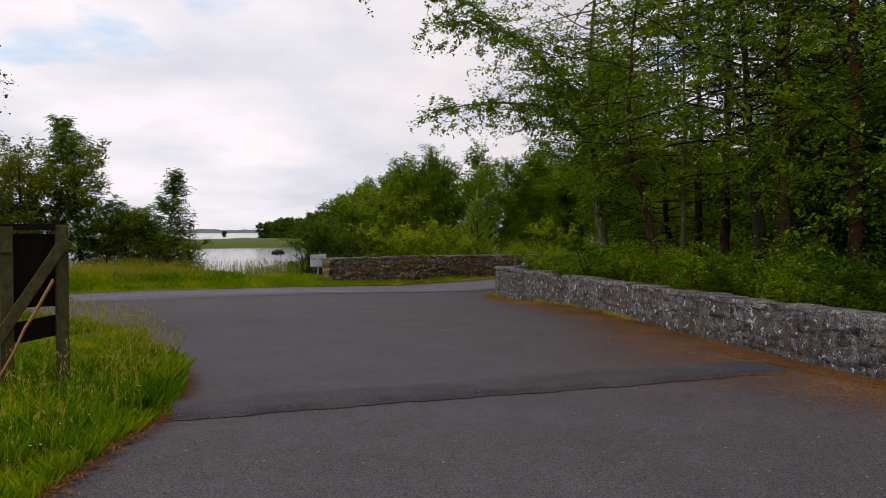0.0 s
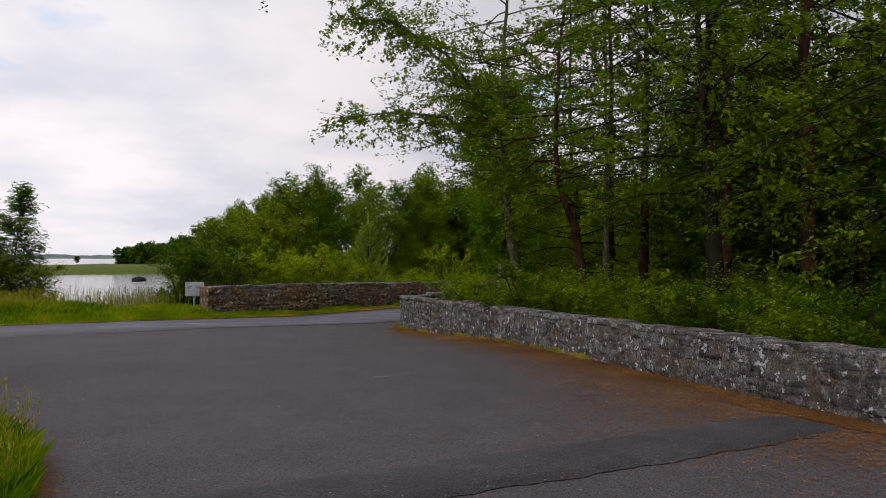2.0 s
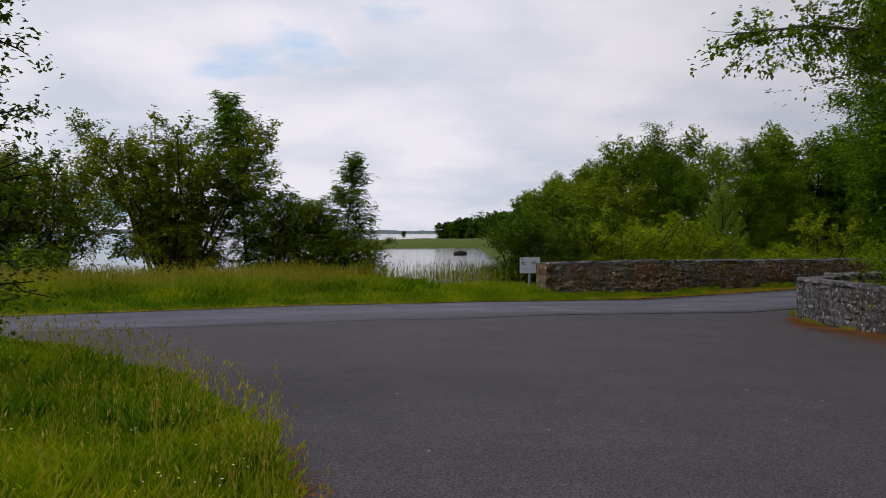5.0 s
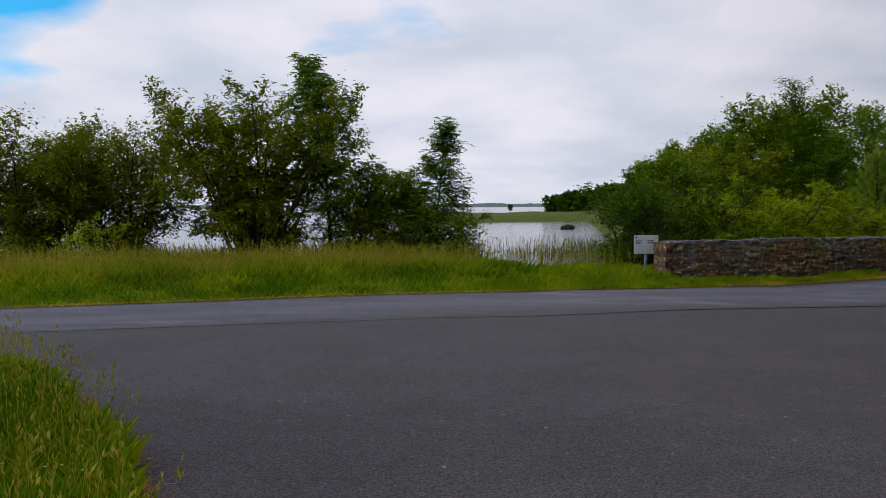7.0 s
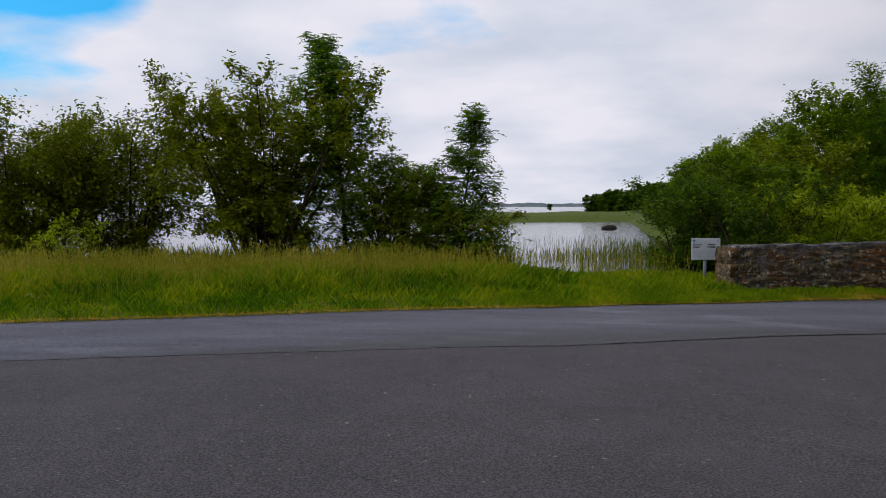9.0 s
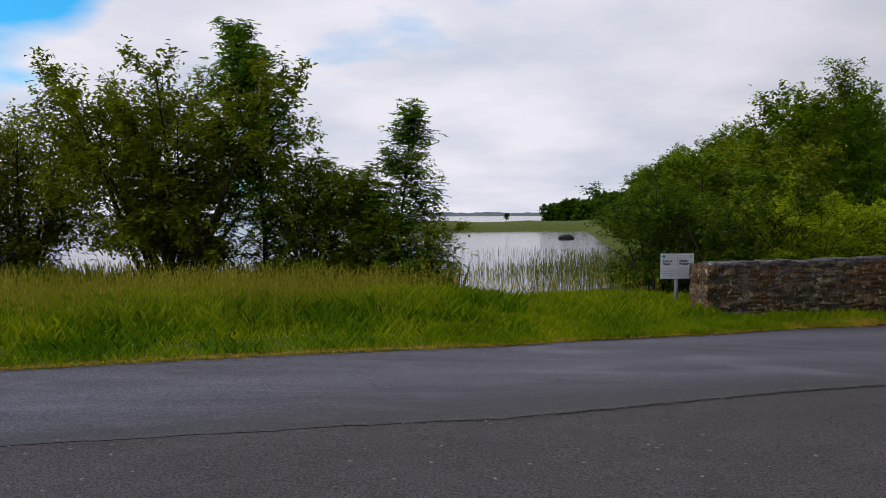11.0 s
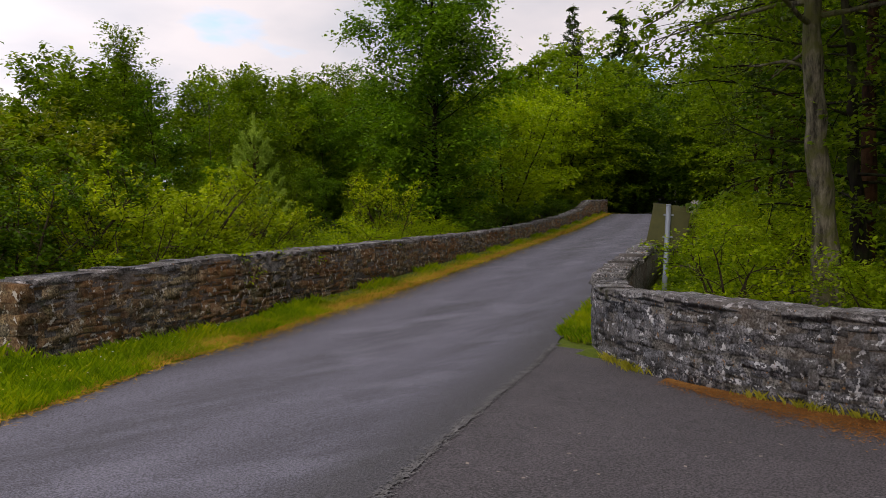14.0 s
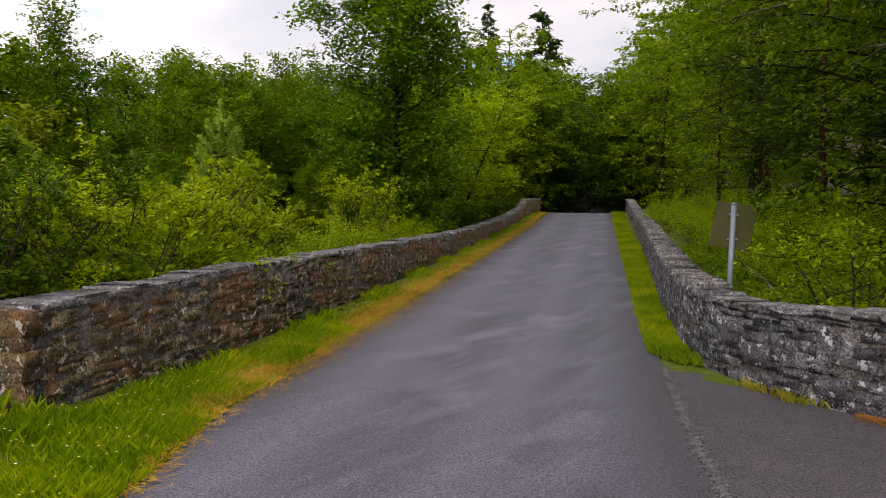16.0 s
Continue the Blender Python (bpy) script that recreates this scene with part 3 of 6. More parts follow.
    al /= np.linalg.norm(al, axis=1)[:, None]
    side = np.cross(al, (0, 0, 1.0)); side /= np.linalg.norm(side, axis=1)[:, None] + 1e-9
    Cs, As = [], []
    for q in range(7):                      # leaflets in pairs along a stalk, one at its tip
        f, sg = (q // 2) * 0.27 + 0.15, (0 if q == 6 else (1 if q % 2 else -1))
        Cs.append(C + al * f * pinnate - np.array([0, 0, 0.35]) * (f * f) * pinnate + side * sg * leaf[0] * 0.42)
        As.append(al * 0.9 + side * sg * 1.6)
    return join(wood), leaf_quads(np.concatenate(Cs), r, leaf[0], leaf[1], 0.8, np.concatenate(As))


def plant(name, m, label, category, geo, bark, leafm, group="", trunk="trunk", crown="crown"):
    (WV, WF), (LV, LF) = geo
    e = thing(name, m, label, category, group)
    if trunk:
        part_mesh(trunk, mesh_from(trunk, WV, WF, bark), e, shade=True)
    part_mesh(crown, mesh_from(crown, LV, LF, leafm), e)
    return e


# ---- the lie of the land ----
U, N = np.array([0.943, 0.332]), np.array([-0.332, 0.943])       # along the bridge road, and across it towards the lake


def sv(x, y):
    return x * U[0] + y * U[1], x * N[0] + y * N[1]


def xy(s, v):
    return s * U[0] + v * N[0], s * U[1] + v * N[1]


S_KEY = [-60, 4, 8, 12, 14, 20, 24, 32, 44, 52, 57, 62, 75, 90, 110, 160]
S_Z = [0.0, 0.0, -0.10, -0.26, -0.33, -0.27, -0.18, -0.02, 0.26, 0.60, 0.78, 0.66, 0.1, 0.7, 3.6, 8.5]


def road_z(s):
    return np.interp(s, S_KEY, S_Z)


def paved_z(x, y):
    """Height of the paved ground."""
    s, v = sv(x, y)
    rz = road_z(s)
    rz = np.where(rz > 0, rz * smooth(48, 16, np.abs(v - 12.5)), rz)
    return rz * smooth(3, 12, np.asarray(y, float) + 0.3 * np.maximum(0, np.asarray(x) - 12))


FAR_X = [-60, -25, -6.6, -3.35, -0.57, 2.0, 5.4, 6.7, 7.8, 9.2]
FAR_Y = [2.9, 8.6, 12.4, 13.22, 14.05, 15.0, 16.75, 17.55, 18.1, 18.75]
NEAR_X = [-60, -25, -5.2, -2.2, 0, 1.62, 3.6, 4.4, 5.9, 8.0, 11.0]
NEAR_Y = [0.2, 5.8, 9.9, 10.5, 10.9, 11.28, 12.13, 12.5, 13.1, 13.92, 15.0]


def far_edge(x):
    return np.where(np.asarray(x) > 9.2, 18.75 + (np.asarray(x) - 9.2) * 0.348, np.interp(x, FAR_X, FAR_Y))


def near_edge(x):
    return np.where(np.asarray(x) > 11, 15.0 + (np.asarray(x) - 11) * 0.356, np.interp(x, NEAR_X, NEAR_Y))


LEFT_Y = [-60, -14, -10.6, -5.1, -4.05, -3.0, -1.7, 0.0, 1.4, 2.75, 4.3, 6.2, 7.7, 8.9, 9.6]
LEFT_X = [-9, -4.4, -3.4, -1.72, -1.36, -0.88, -0.64, -0.66, -0.8, -1.15, -1.85, -3.05, -4.3, -6.6, -12]
W2_Y = [-60, -20, -4.5, -2.2, 0.0, 2.9, 7.5, 11.0, 12.1, 13.1, 14.1]
W2_X = [2.4, 5.0, 6.9, 7.15, 7.5, 8.05, 8.75, 9.15, 9.5, 9.98, 10.45]


def left_edge(y):
    return np.interp(y, LEFT_Y, LEFT_X)


def wall2_x(y):
    return np.interp(y, W2_Y, W2_X)


def is_paved(x, y, m=0.0):
    x, y = np.asarray(x, float), np.asarray(y, float)
    road = (y < far_edge(x) - m) & (y > near_edge(x) + m) & (x < 105)
    yard = (x > left_edge(y) + m) & (x < wall2_x(y) + 0.2) & (y <= near_edge(x) + m + 0.1) & (y < 14.6) & (y > -60)
    return road | yard


WATER_Z = -0.9


def land_z(x, y):
    x, y = np.asarray(x, float), np.asarray(y, float)
    s, v = sv(x, y)
    z = paved_z(x, y) + 0.03
    e = y - far_edge(x)
    shore = 8.0 + 0.17 * (y - 25)
    lake = smooth(3, -4, x - shore)
    drop = 0.08 * smooth(0, 2, e) - 0.55 * smooth(2.5, 11, e) - 1.6 * smooth(10.5, 24, e)
    wood = 0.08 * smooth(0, 2, e) - 0.35 * smooth(2.5, 9, e)
    z = z + np.where(e > 0, drop * lake + wood * (1 - lake), 0)
    z = z + 0.06 * smooth(0, 1.0, left_edge(y) - x) * (y < near_edge(x) - 0.3)
    behind = smooth(0.5, 1.4, np.minimum(x - wall2_x(y), 20) ) * (y < 14.2) + (y >= 14.2) * smooth(0.4, 1.6, 9.9 - v) * (x > 9.5)
    z = z + 0.30 * np.clip(behind, 0, 1)
    hill = 8 * smooth(68, 112, s) * smooth(44, 18, v) * smooth(2, 14, np.abs(v - 12.5)) + (6 * smooth(58, 95, s) * smooth(2, 22, np.abs(v - 12.5)) + 5 * smooth(85, 150, s)) * smooth(56, 20, v) + 6 * smooth(6, 70, 9 - v) * smooth(14, 60, x)
    z = z + hill * (1 - lake * (e > 0))
    z = np.where((e > 0) & (x < shore + 30), np.maximum(z, -2.5), z)
    return z


def sheet(name, xs, ys, zf, material):
    X, Y = np.meshgrid(xs, ys, indexing="ij")
    V = np.stack([X, Y, zf(X, Y)], -1).reshape(-1, 3)
    i, j = np.meshgrid(np.arange(len(xs) - 1), np.arange(len(ys) - 1), indexing="ij")
    a = (i * len(ys) + j).ravel()
    return mesh_from(name, V, np.stack([a, a + len(ys), a + len(ys) + 1, a + 1], 1), material)


# ---- ground, lake and paving ----
gx = np.concatenate([np.linspace(-1500, -60, 14)[:-1], np.linspace(-60, -18, 50)[:-1], np.linspace(-18, 30, 140)[:-1], np.linspace(30, 130, 100)[:-1], np.linspace(130, 1500, 14)])
gy = np.concatenate([np.linspace(-1500, -60, 12)[:-1], np.linspace(-60, -14, 50)[:-1], np.linspace(-14, 40, 150)[:-1], np.linspace(40, 130, 60)[:-1], np.linspace(130, 1500, 18)])


def ground_z(x, y):
    z = land_z(x, y)
    z = np.where(is_paved(x, y, -0.5), np.minimum(z, paved_z(x, y) - 0.008), z)
    return np.where(is_paved(x, y, 0.35), np.minimum(z, paved_z(x, y) - 0.06), z)


tagged(part_mesh("ground", sheet("ground", gx, gy, ground_z, M_SOIL), shade=True), "grassy earth sloping down to the lake", "ground", kind="structure")
tagged(part_mesh("water", sheet("water", np.linspace(-1400, 500, 20), np.linspace(10, 1400, 20), lambda x, y: x * 0 + WATER_Z, M_WATER)), "pale grey lake reflecting the cloudy sky", "water", kind="structure")


def ribbon(name, along, lo, hi, k, zf, material):
    """A paved strip between two edges, given as functions of the coordinate along it; returns its mesh."""
    V, w = [], np.linspace(0, 1, k)
    for a in along:
        p, q = np.array(lo(a), float), np.array(hi(a), float)
        P = p[None] + (q - p)[None] * w[:, None]
        V.append(np.column_stack([P, zf(P[:, 0], P[:, 1])]))
    n = len(along)
    i, j = np.meshgrid(np.arange(n - 1), np.arange(k - 1), indexing="ij")
    a = (i * k + j).ravel()
    return mesh_from(name, np.concatenate(V), np.stack([a, a + k, a + k + 1, a + 1], 1), material)


def ragged(x, amp=0.04):
    return amp * (np.sin(x * 7.3) + np.sin(x * 17.1 + 1.0) * 0.6 + np.sin(x * 31.7 + 2.0) * 0.4)


rx = np.concatenate([np.linspace(-60, -10, 40)[:-1], np.linspace(-10, 30, 1100)[:-1], np.linspace(30, 105, 160)])
road = ribbon("road", rx, lambda x: (x, near_edge(x) + ragged(x, 0.010 if x < 25 else 0.0)), lambda x: (x, far_edge(x) + ragged(x + 50, 0.02 if x < 25 else 0.0)), 9,
              lambda x, y: paved_z(x, y) + 0.0085, M_ROAD)
tagged(part_mesh("road", road, shade=True), "narrow grey asphalt lane crossing a stone bridge", "road", kind="structure")


def yard_left(y):
    return (left_edge(y) + ragged(y * 0.7, 0.05), y)


py = np.concatenate([np.linspace(-60, -14, 30)[:-1], np.linspace(-14, 8.3, 300)])
yard = ribbon("pavement", py, yard_left, lambda y: (wall2_x(y) + 0.1, y), 14, lambda x, y: paved_z(x, y) + 0.004, M_PLAZA)
tagged(part_mesh("pavement", yard, shade=True), "old brownish asphalt of the lane's mouth", "pavement", kind="structure")
tx = np.concatenate([np.linspace(-11.8, 10.95, 300)])
mouth = ribbon("pavement", tx, lambda x: (x, 8.3), lambda x: (x, max(8.3, min(15.6, float(near_edge(x)) + 0.5))), 12, lambda x, y: paved_z(x, y) + 0.004, M_PLAZA)
tagged(part_mesh("pavement", mouth, shade=True), "old brownish asphalt meeting the lane", "pavement", kind="structure")


def hump_line(x):
    return -2.74 - 0.010 * x + 0.02 * np.sin(x * 1.3)


hx = np.linspace(-0.78, 6.3, 160)
HV, HF = [], []
prof = np.array([-0.5, -0.495, -0.47, -0.44, -0.4, -0.3, -0.2, -0.1, 0, 0.1, 0.2, 0.3, 0.4, 0.5])
for x in hx:
    for q in prof:
        y = hump_line(x) + q * 0.95 + ragged(x * 0.8, 0.02) * (abs(q) > 0.4)
        HV.append((x, y, paved_z(x, y) + 0.002 + 0.058 * max(0.0, 1 - ((q + 0.1) / 0.6) ** 2) ** 0.7 * min(1.0, (q + 0.5) * 9 + 0.25)))
k = len(prof)
i, j = np.meshgrid(np.arange(len(hx) - 1), np.arange(k - 1), indexing="ij")
a = (i * k + j).ravel()
tagged(part_mesh("speed_ramp", mesh_from("speed_ramp", HV, np.stack([a, a + k, a + k + 1, a + 1], 1), M_HUMP), shade=True),
       "low rough asphalt ramp laid across the pavement", "speed bump", kind="structure")


# ---- stone walls ----
def rough_block(r):
    """A unit stone with knocked-off corners and uneven faces."""
    bm = bmesh.new()
    bmesh.ops.create_cube(bm, size=1)
    bmesh.ops.bevel(bm, geom=list(bm.edges), offset=0.05, segments=1, affect="EDGES")
    for v in bm.verts:
        v.co += Vector(r.normal(size=3) * 0.038)
    bmesh.ops.triangulate(bm, faces=bm.faces)
    V = np.array([v.co[:] for v in bm.verts]); F = np.array([[v.index for v in f.verts] for f in bm.faces])
    bm.free()
    return V, F


BLOCKS = [rough_block(np.random.default_rng(100 + i)) for i in range(9)]


class Line:
    """A path on the ground, by length along it."""
    def __init__(self, pts, step=0.2):
        P = np.array(pts, float)
        for _ in range(3):
            Q = [P[0]]
            for a_, b_ in zip(P[:-1], P[1:]):
                Q += [a_ * 0.75 + b_ * 0.25, a_ * 0.25 + b_ * 0.75]
            P = np.array(Q + [P[-1]])
        self.P = P
        self.L = np.concatenate([[0], np.cumsum(np.linalg.norm(np.diff(P, axis=0), axis=1))])
        self.length = self.L[-1]

    def at(self, d):
        p = np.array([np.interp(d, self.L, self.P[:, 0]), np.interp(d, self.L, self.P[:, 1])])
        q = np.array([np.interp(d + 0.15, self.L, self.P[:, 0]), np.interp(d + 0.15, self.L, self.P[:, 1])])
        o = np.array([np.interp(d - 0.15, self.L, self.P[:, 0]), np.interp(d - 0.15, self.L, self.P[:, 1])])
        t = (q - o) / (np.linalg.norm(q - o) + 1e-9)
        return p, t


def stone_wall(name, label, line, side, top_z, thick, material, near, r, upright, both_ends=True, course=(0.055, 0.135), short=(0.08, 0.22), long=(0.18, 0.42)):
    """A rubble wall along a line, which is its front foot; side: +1 where the front looks to the line's right. near: the stretch whose stones are single."""
    base = lambda p: float(paved_z(p[0], p[1])) - 0.12
    # core
    ds = np.arange(0, line.length, 0.5)
    CV, CF = [], []
    for d in ds:
        p, t = line.at(d)
        nrm = np.array([t[1], -t[0]]) * side
        b, h = base(p), top_z(d) - 0.03
        f, k_ = p - nrm * -0.009, p - nrm * (thick - 0.03)
        CV += [(*f, b), (*f, h), (*k_, h), (*k_, b - 0.4)]
    for i_ in range(len(ds) - 1):
        for q in range(4):
            w = (q + 1) % 4
            CF.append((i_ * 4 + q, i_ * 4 + w, (i_ + 1) * 4 + w, (i_ + 1) * 4 + q))
    e_ = (len(ds) - 1) * 4
    CF += [(0, 1, 2, 3), (e_ + 3, e_ + 2, e_ + 1, e_)]
    wall = tagged(part_mesh(name, mesh_from(name, CV, CF, M_CORE)), label, "stone wall", kind="structure")
    shared = []
    for V, F in BLOCKS:
        me = mesh_from("stone", V, F, material); shared.append(me)
    shared_cap = []
    for V, F in BLOCKS:
        me = mesh_from("cap_stone", V, F, M_CAP); shared_cap.append(me)
    rest, rest_cap, single = [], [], []

    def put(d, along, up, size, cap, roll=0.0, inset=0.0):
        p, t = line.at(d)
        nrm = np.array([t[1], -t[0]]) * side
        c = p - nrm * (size[1] * 0.5 - 0.03 + inset)
        m = Matrix.Translation((c[0], c[1], up)) @ Matrix.Rotation(math.atan2(t[1], t[0]), 4, "Z") @ Matrix.Rotation(roll, 4, "Y") @ Matrix.Diagonal((*size, 1))
        kk = int(r.integers(len(BLOCKS)))
        if near[0] < d < near[1]:
            single.append((d, m, kk, cap))
        else:
            V, F = BLOCKS[kk]
            A = np.array(m)
            (rest_cap if cap else rest).append((V @ A[:3, :3].T + A[:3, 3], F))

    cap_h = 0.065
    u = 0.0
    z_off = 0.0
    k_ = 0
    while z_off < 1.25:
        hgt = r.uniform(*course)
        d = r.uniform(0, 0.2)
        while d < line.length:
            ln = r.uniform(*short) if r.uniform() < 0.6 else r.uniform(*long)
            p, t = line.at(d + ln / 2)
            z0 = base(p) + z_off + 0.022 * math.sin((d + ln / 2) * 1.9 + k_ * 1.3) + 0.014 * math.sin((d + ln / 2) * 4.7 + k_ * 2.1)
            room = top_z(d + ln / 2) - cap_h - z0
            if room > 0.03:
                hh = min(hgt, room)
                tall = 1.8 if r.uniform() < 0.28 and room > 2 * hgt else r.uniform(0.85, 1.15)
                put(d + ln / 2, ln, z0 + hh * tall / 2 + r.normal() * 0.016, (ln * 1.06, r.uniform(0.14, 0.2), hh * 1.1 * tall), False, r.normal() * 0.06, r.uniform(0.012, 0.026) - (0.004 if tall > 1.5 else 0))
            d += ln
        z_off += hgt
        k_ += 1
    for end in ((0.0, -1), (line.length, 1))[: 2 if both_ends else 1]:
        p, t = line.at(end[0])
        nrm = np.array([t[1], -t[0]]) * side
        z = base(p)
        while z < top_z(end[0]) - cap_h:
            hh = r.uniform(0.11, 0.2)
            w0 = 0.0
            while w0 < thick - 0.05:
                ww = min(r.uniform(0.2, 0.5), thick - w0)
                c = p - nrm * (w0 + ww / 2) + t * end[1] * 0.03
                m = Matrix.Translation((c[0], c[1], z + hh / 2)) @ Matrix.Rotation(math.atan2(t[1], t[0]), 4, "Z") @ Matrix.Diagonal((0.22, ww * 1.05, hh * 1.08, 1))
                single.append((end[0], m, int(r.integers(len(BLOCKS))), False))
                w0 += ww
            z += hh
    d = 0.0
    while d < line.length:
        if upright(d):
            ln, ch = r.uniform(0.07, 0.16), cap_h + r.uniform(-0.02, 0.05)
        else:
            ln, ch = r.uniform(0.14, 0.42), cap_h
        put(d + ln / 2, ln, top_z(d) - cap_h + ch / 2 + r.normal() * 0.006, (ln * 1.1, thick + r.uniform(-0.03, 0.0), ch * 1.25), True, r.normal() * 0.02, r.uniform(0.008, 0.03))
        d += ln
    mid_d = sum(near) / 2
    single.sort(key=lambda q: abs(q[0] - mid_d))
    for q, (d, m, kk, cap) in enumerate(single):
        if q < 320:
            ob = new("cap_stone" if cap else "stone", (shared_cap if cap else shared)[kk])
            ob.parent = wall
            ob.matrix_basis = m
        else:
            V, F = BLOCKS[kk]
            A = np.array(m)
            (rest_cap if cap else rest).append((V @ A[:3, :3].T + A[:3, 3], F))
    for nm, lst, mt in (("stonework", rest, material), ("coping", rest_cap, M_CAP)):
        V, F = join(lst)
        tagged(part_mesh(nm, mesh_from(nm, V, F, mt), wall), kind="stuff")
    return wall


w1_line = Line([xy(s, v) for s, v in ((11.75, 15.62), (16, 15.55), (22, 15.45), (34, 15.4), (46, 15.4), (60, 15.2))])
w2_line = Line([(5.0, -20), (5.7, -14), (6.9, -4.5), (7.15, -2.2), (7.5, 0), (8.05, 2.9), (8.75, 7.5), (9.15, 11.0), (9.5, 11.9)]
               + [xy(s, v) for s, v in ((13.35, 8.65), (13.8, 9.08), (14.2, 9.43), (14.6, 9.69), (15.0, 9.88), (15.5, 10.02), (16.2, 10.13), (17.2, 10.18), (20, 10.18), (25, 10.08), (32, 9.9), (45, 9.75), (60, 9.7))])


def w1_top(d):
    return float(np.interp(d, [0, 3, 10, 18, 26, 33, 38, 41, 50], [0.70, 0.73, 0.66, 0.60, 0.68, 0.88, 1.15, 1.62, 1.66])) + 0.012 * math.sin(d * 2.1) + 0.01 * math.sin(d * 5.3)


def w2_top(d):
    p, t = w2_line.at(d)
    s, v = sv(*p)
    zz = np.interp(p[1], [-60, -4, 2, 8, 12, 14.5], [0.78, 0.73, 0.68, 0.66, 0.60, 0.50])
    if p[1] > 14.3:
        zz = np.interp(s, [14.3, 18, 24, 32, 44, 52, 57, 62], [0.50, 0.52, 0.60, 0.74, 1.0, 1.32, 1.55, 1.6])
    return float(zz) + 0.01 * math.sin(d * 2.3) + 0.008 * math.sin(d * 6.1)


d_corner = float(w2_line.L[np.argmin(np.linalg.norm(w2_line.P - np.array([10.35, 14.05]), axis=1))])
# leaf litter under the woods, coloured extra dark to deepen their shade
floor_z = lambda x, y: land_z(x, y) + 0.03
tagged(part_mesh("forest_floor", ribbon("forest_floor", np.linspace(-20, 13.8, 60), lambda y: (wall2_x(y) + 1.2, y), lambda y: (wall2_x(y) + 30, y), 40, floor_z, M_LITTERSHADE), shade=True),
       "leaf litter and soil under the wood, shade put into its dark colour", "ground", kind="structure")
tagged(part_mesh("forest_floor", ribbon("forest_floor", np.linspace(15.5, 100, 120), lambda s: xy(s, 8.6), lambda s: xy(s, -14), 30, floor_z, M_LITTERSHADE), shade=True),
       "leaf litter beside the bridge road, shade put into its dark colour", "ground", kind="structure")
tagged(part_mesh("forest_floor", ribbon("forest_floor", np.linspace(16, 100, 120), lambda s: xy(s, 17.0), lambda s: xy(s, 34), 24, floor_z, M_LITTERSHADE), shade=True),
       "leaf litter under the lakeside wood, shade put into its dark colour", "ground", kind="structure")


# ---- trees of the lake bank ----
def young(label, x, y, m=1.0, z=None):
    return pose(x, y, float(land_z(x, y)) if z is None else z)


R = np.random.default_rng
plant("willow_bush", young("", -5.55, 26.3), "broad olive-green willow bush on the lake bank", "bush",
      grow(R(1), 5.9, 0.24, 1.6, 0.20, 190, 8, 42000, (0.15, 0.075), "crown", 0.7, 0.0, stems=18, fan=0.46, jitter=0.22, twigs=700, layer=0.1, clump=0.8), M_TWIG, M_LEAFOLIVE)
plant("willow_bush", young("", -13.6, 28.2), "olive willow bush on the lake bank, sky through it", "bush",
      grow(R(2), 5.7, 0.2, 1.8, 0.14, 170, 8, 38000, (0.15, 0.075), "crown", 0.75, 0.0, stems=14, fan=0.46, jitter=0.3, twigs=400, layer=0.1, clump=0.6), M_TWIG, M_LEAFOLIVE)
plant("willow_bush", young("", -10.7, 28.8), "thin willow bush beside a larger one", "bush",
      grow(R(3), 5.4, 0.18, 1.7, 0.14, 140, 8, 28000, (0.15, 0.075), "crown", 0.8, 0.0, stems=11, fan=0.42, jitter=0.3, twigs=400, layer=0.1, clump=0.6), M_TWIG, M_LEAFOLIVE)
plant("willow_bush", young("", -18.5, 29), "willow bush at the water's edge", "bush",
      grow(R(4), 5.0, 0.2, 1.7, 0.14, 130, 8, 19000, (0.15, 0.075), "crown", 0.75, 0.0, stems=11, fan=0.45, jitter=0.2, twigs=300, layer=0.1), M_TWIG, M_LEAFOLIVE)
plant("ash_tree", young("", -3.0, 25.9), "slim young ash tree with feathery leaves", "tree",
      grow(R(5), 6.6, 0.08, 1.45, 0.12, 70, 8, 21000, (0.13, 0.056), "oval", 0.95, 0.0, jitter=0.2, pinnate=0.24, clump=0.5, layer=0.1), M_BARK, M_LEAFASH)
plant("ash_tree", young("", 0.25, 25.2), "small ash tree on the grassy bank", "tree",
      grow(R(6), 4.75, 0.05, 1.6, 0.06, 70, 8, 18000, (0.12, 0.052), "cone", 0.9, 0.0, jitter=0.2, pinnate=0.22, clump=0.5, layer=0.1), M_BARK, M_LEAFASH)
plant("alder_bush", young("", -1.9, 25.8), "low green alder bush on the bank", "bush",
      grow(R(7), 3.2, 0.08, 1.3, 0.06, 80, 7, 18000, (0.10, 0.06), "crown", 0.7, 0.0, stems=8, fan=0.38, jitter=0.16), M_TWIG, M_LEAF)
plant("alder_bush", young("", -0.85, 25.7), "low leafy alder bush between two ash trees", "bush",
      grow(R(17), 2.9, 0.07, 1.2, 0.08, 70, 7, 14000, (0.10, 0.06), "crown", 0.75, 0.0, stems=6, fan=0.35, jitter=0.16), M_TWIG, M_LEAFOLIVE)
plant("alder_bush", young("", 0.55, 24.7), "low bush under a small ash tree", "bush",
      grow(R(8), 2.0, 0.06, 1.0, 0.06, 60, 7, 8000, (0.09, 0.05), "crown", 0.6, 0.0, stems=8, fan=0.55, jitter=0.15), M_TWIG, M_LEAFOLIVE)
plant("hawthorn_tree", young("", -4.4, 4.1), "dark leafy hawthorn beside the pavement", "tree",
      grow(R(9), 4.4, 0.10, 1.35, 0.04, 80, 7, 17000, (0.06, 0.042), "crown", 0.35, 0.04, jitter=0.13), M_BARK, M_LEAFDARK)

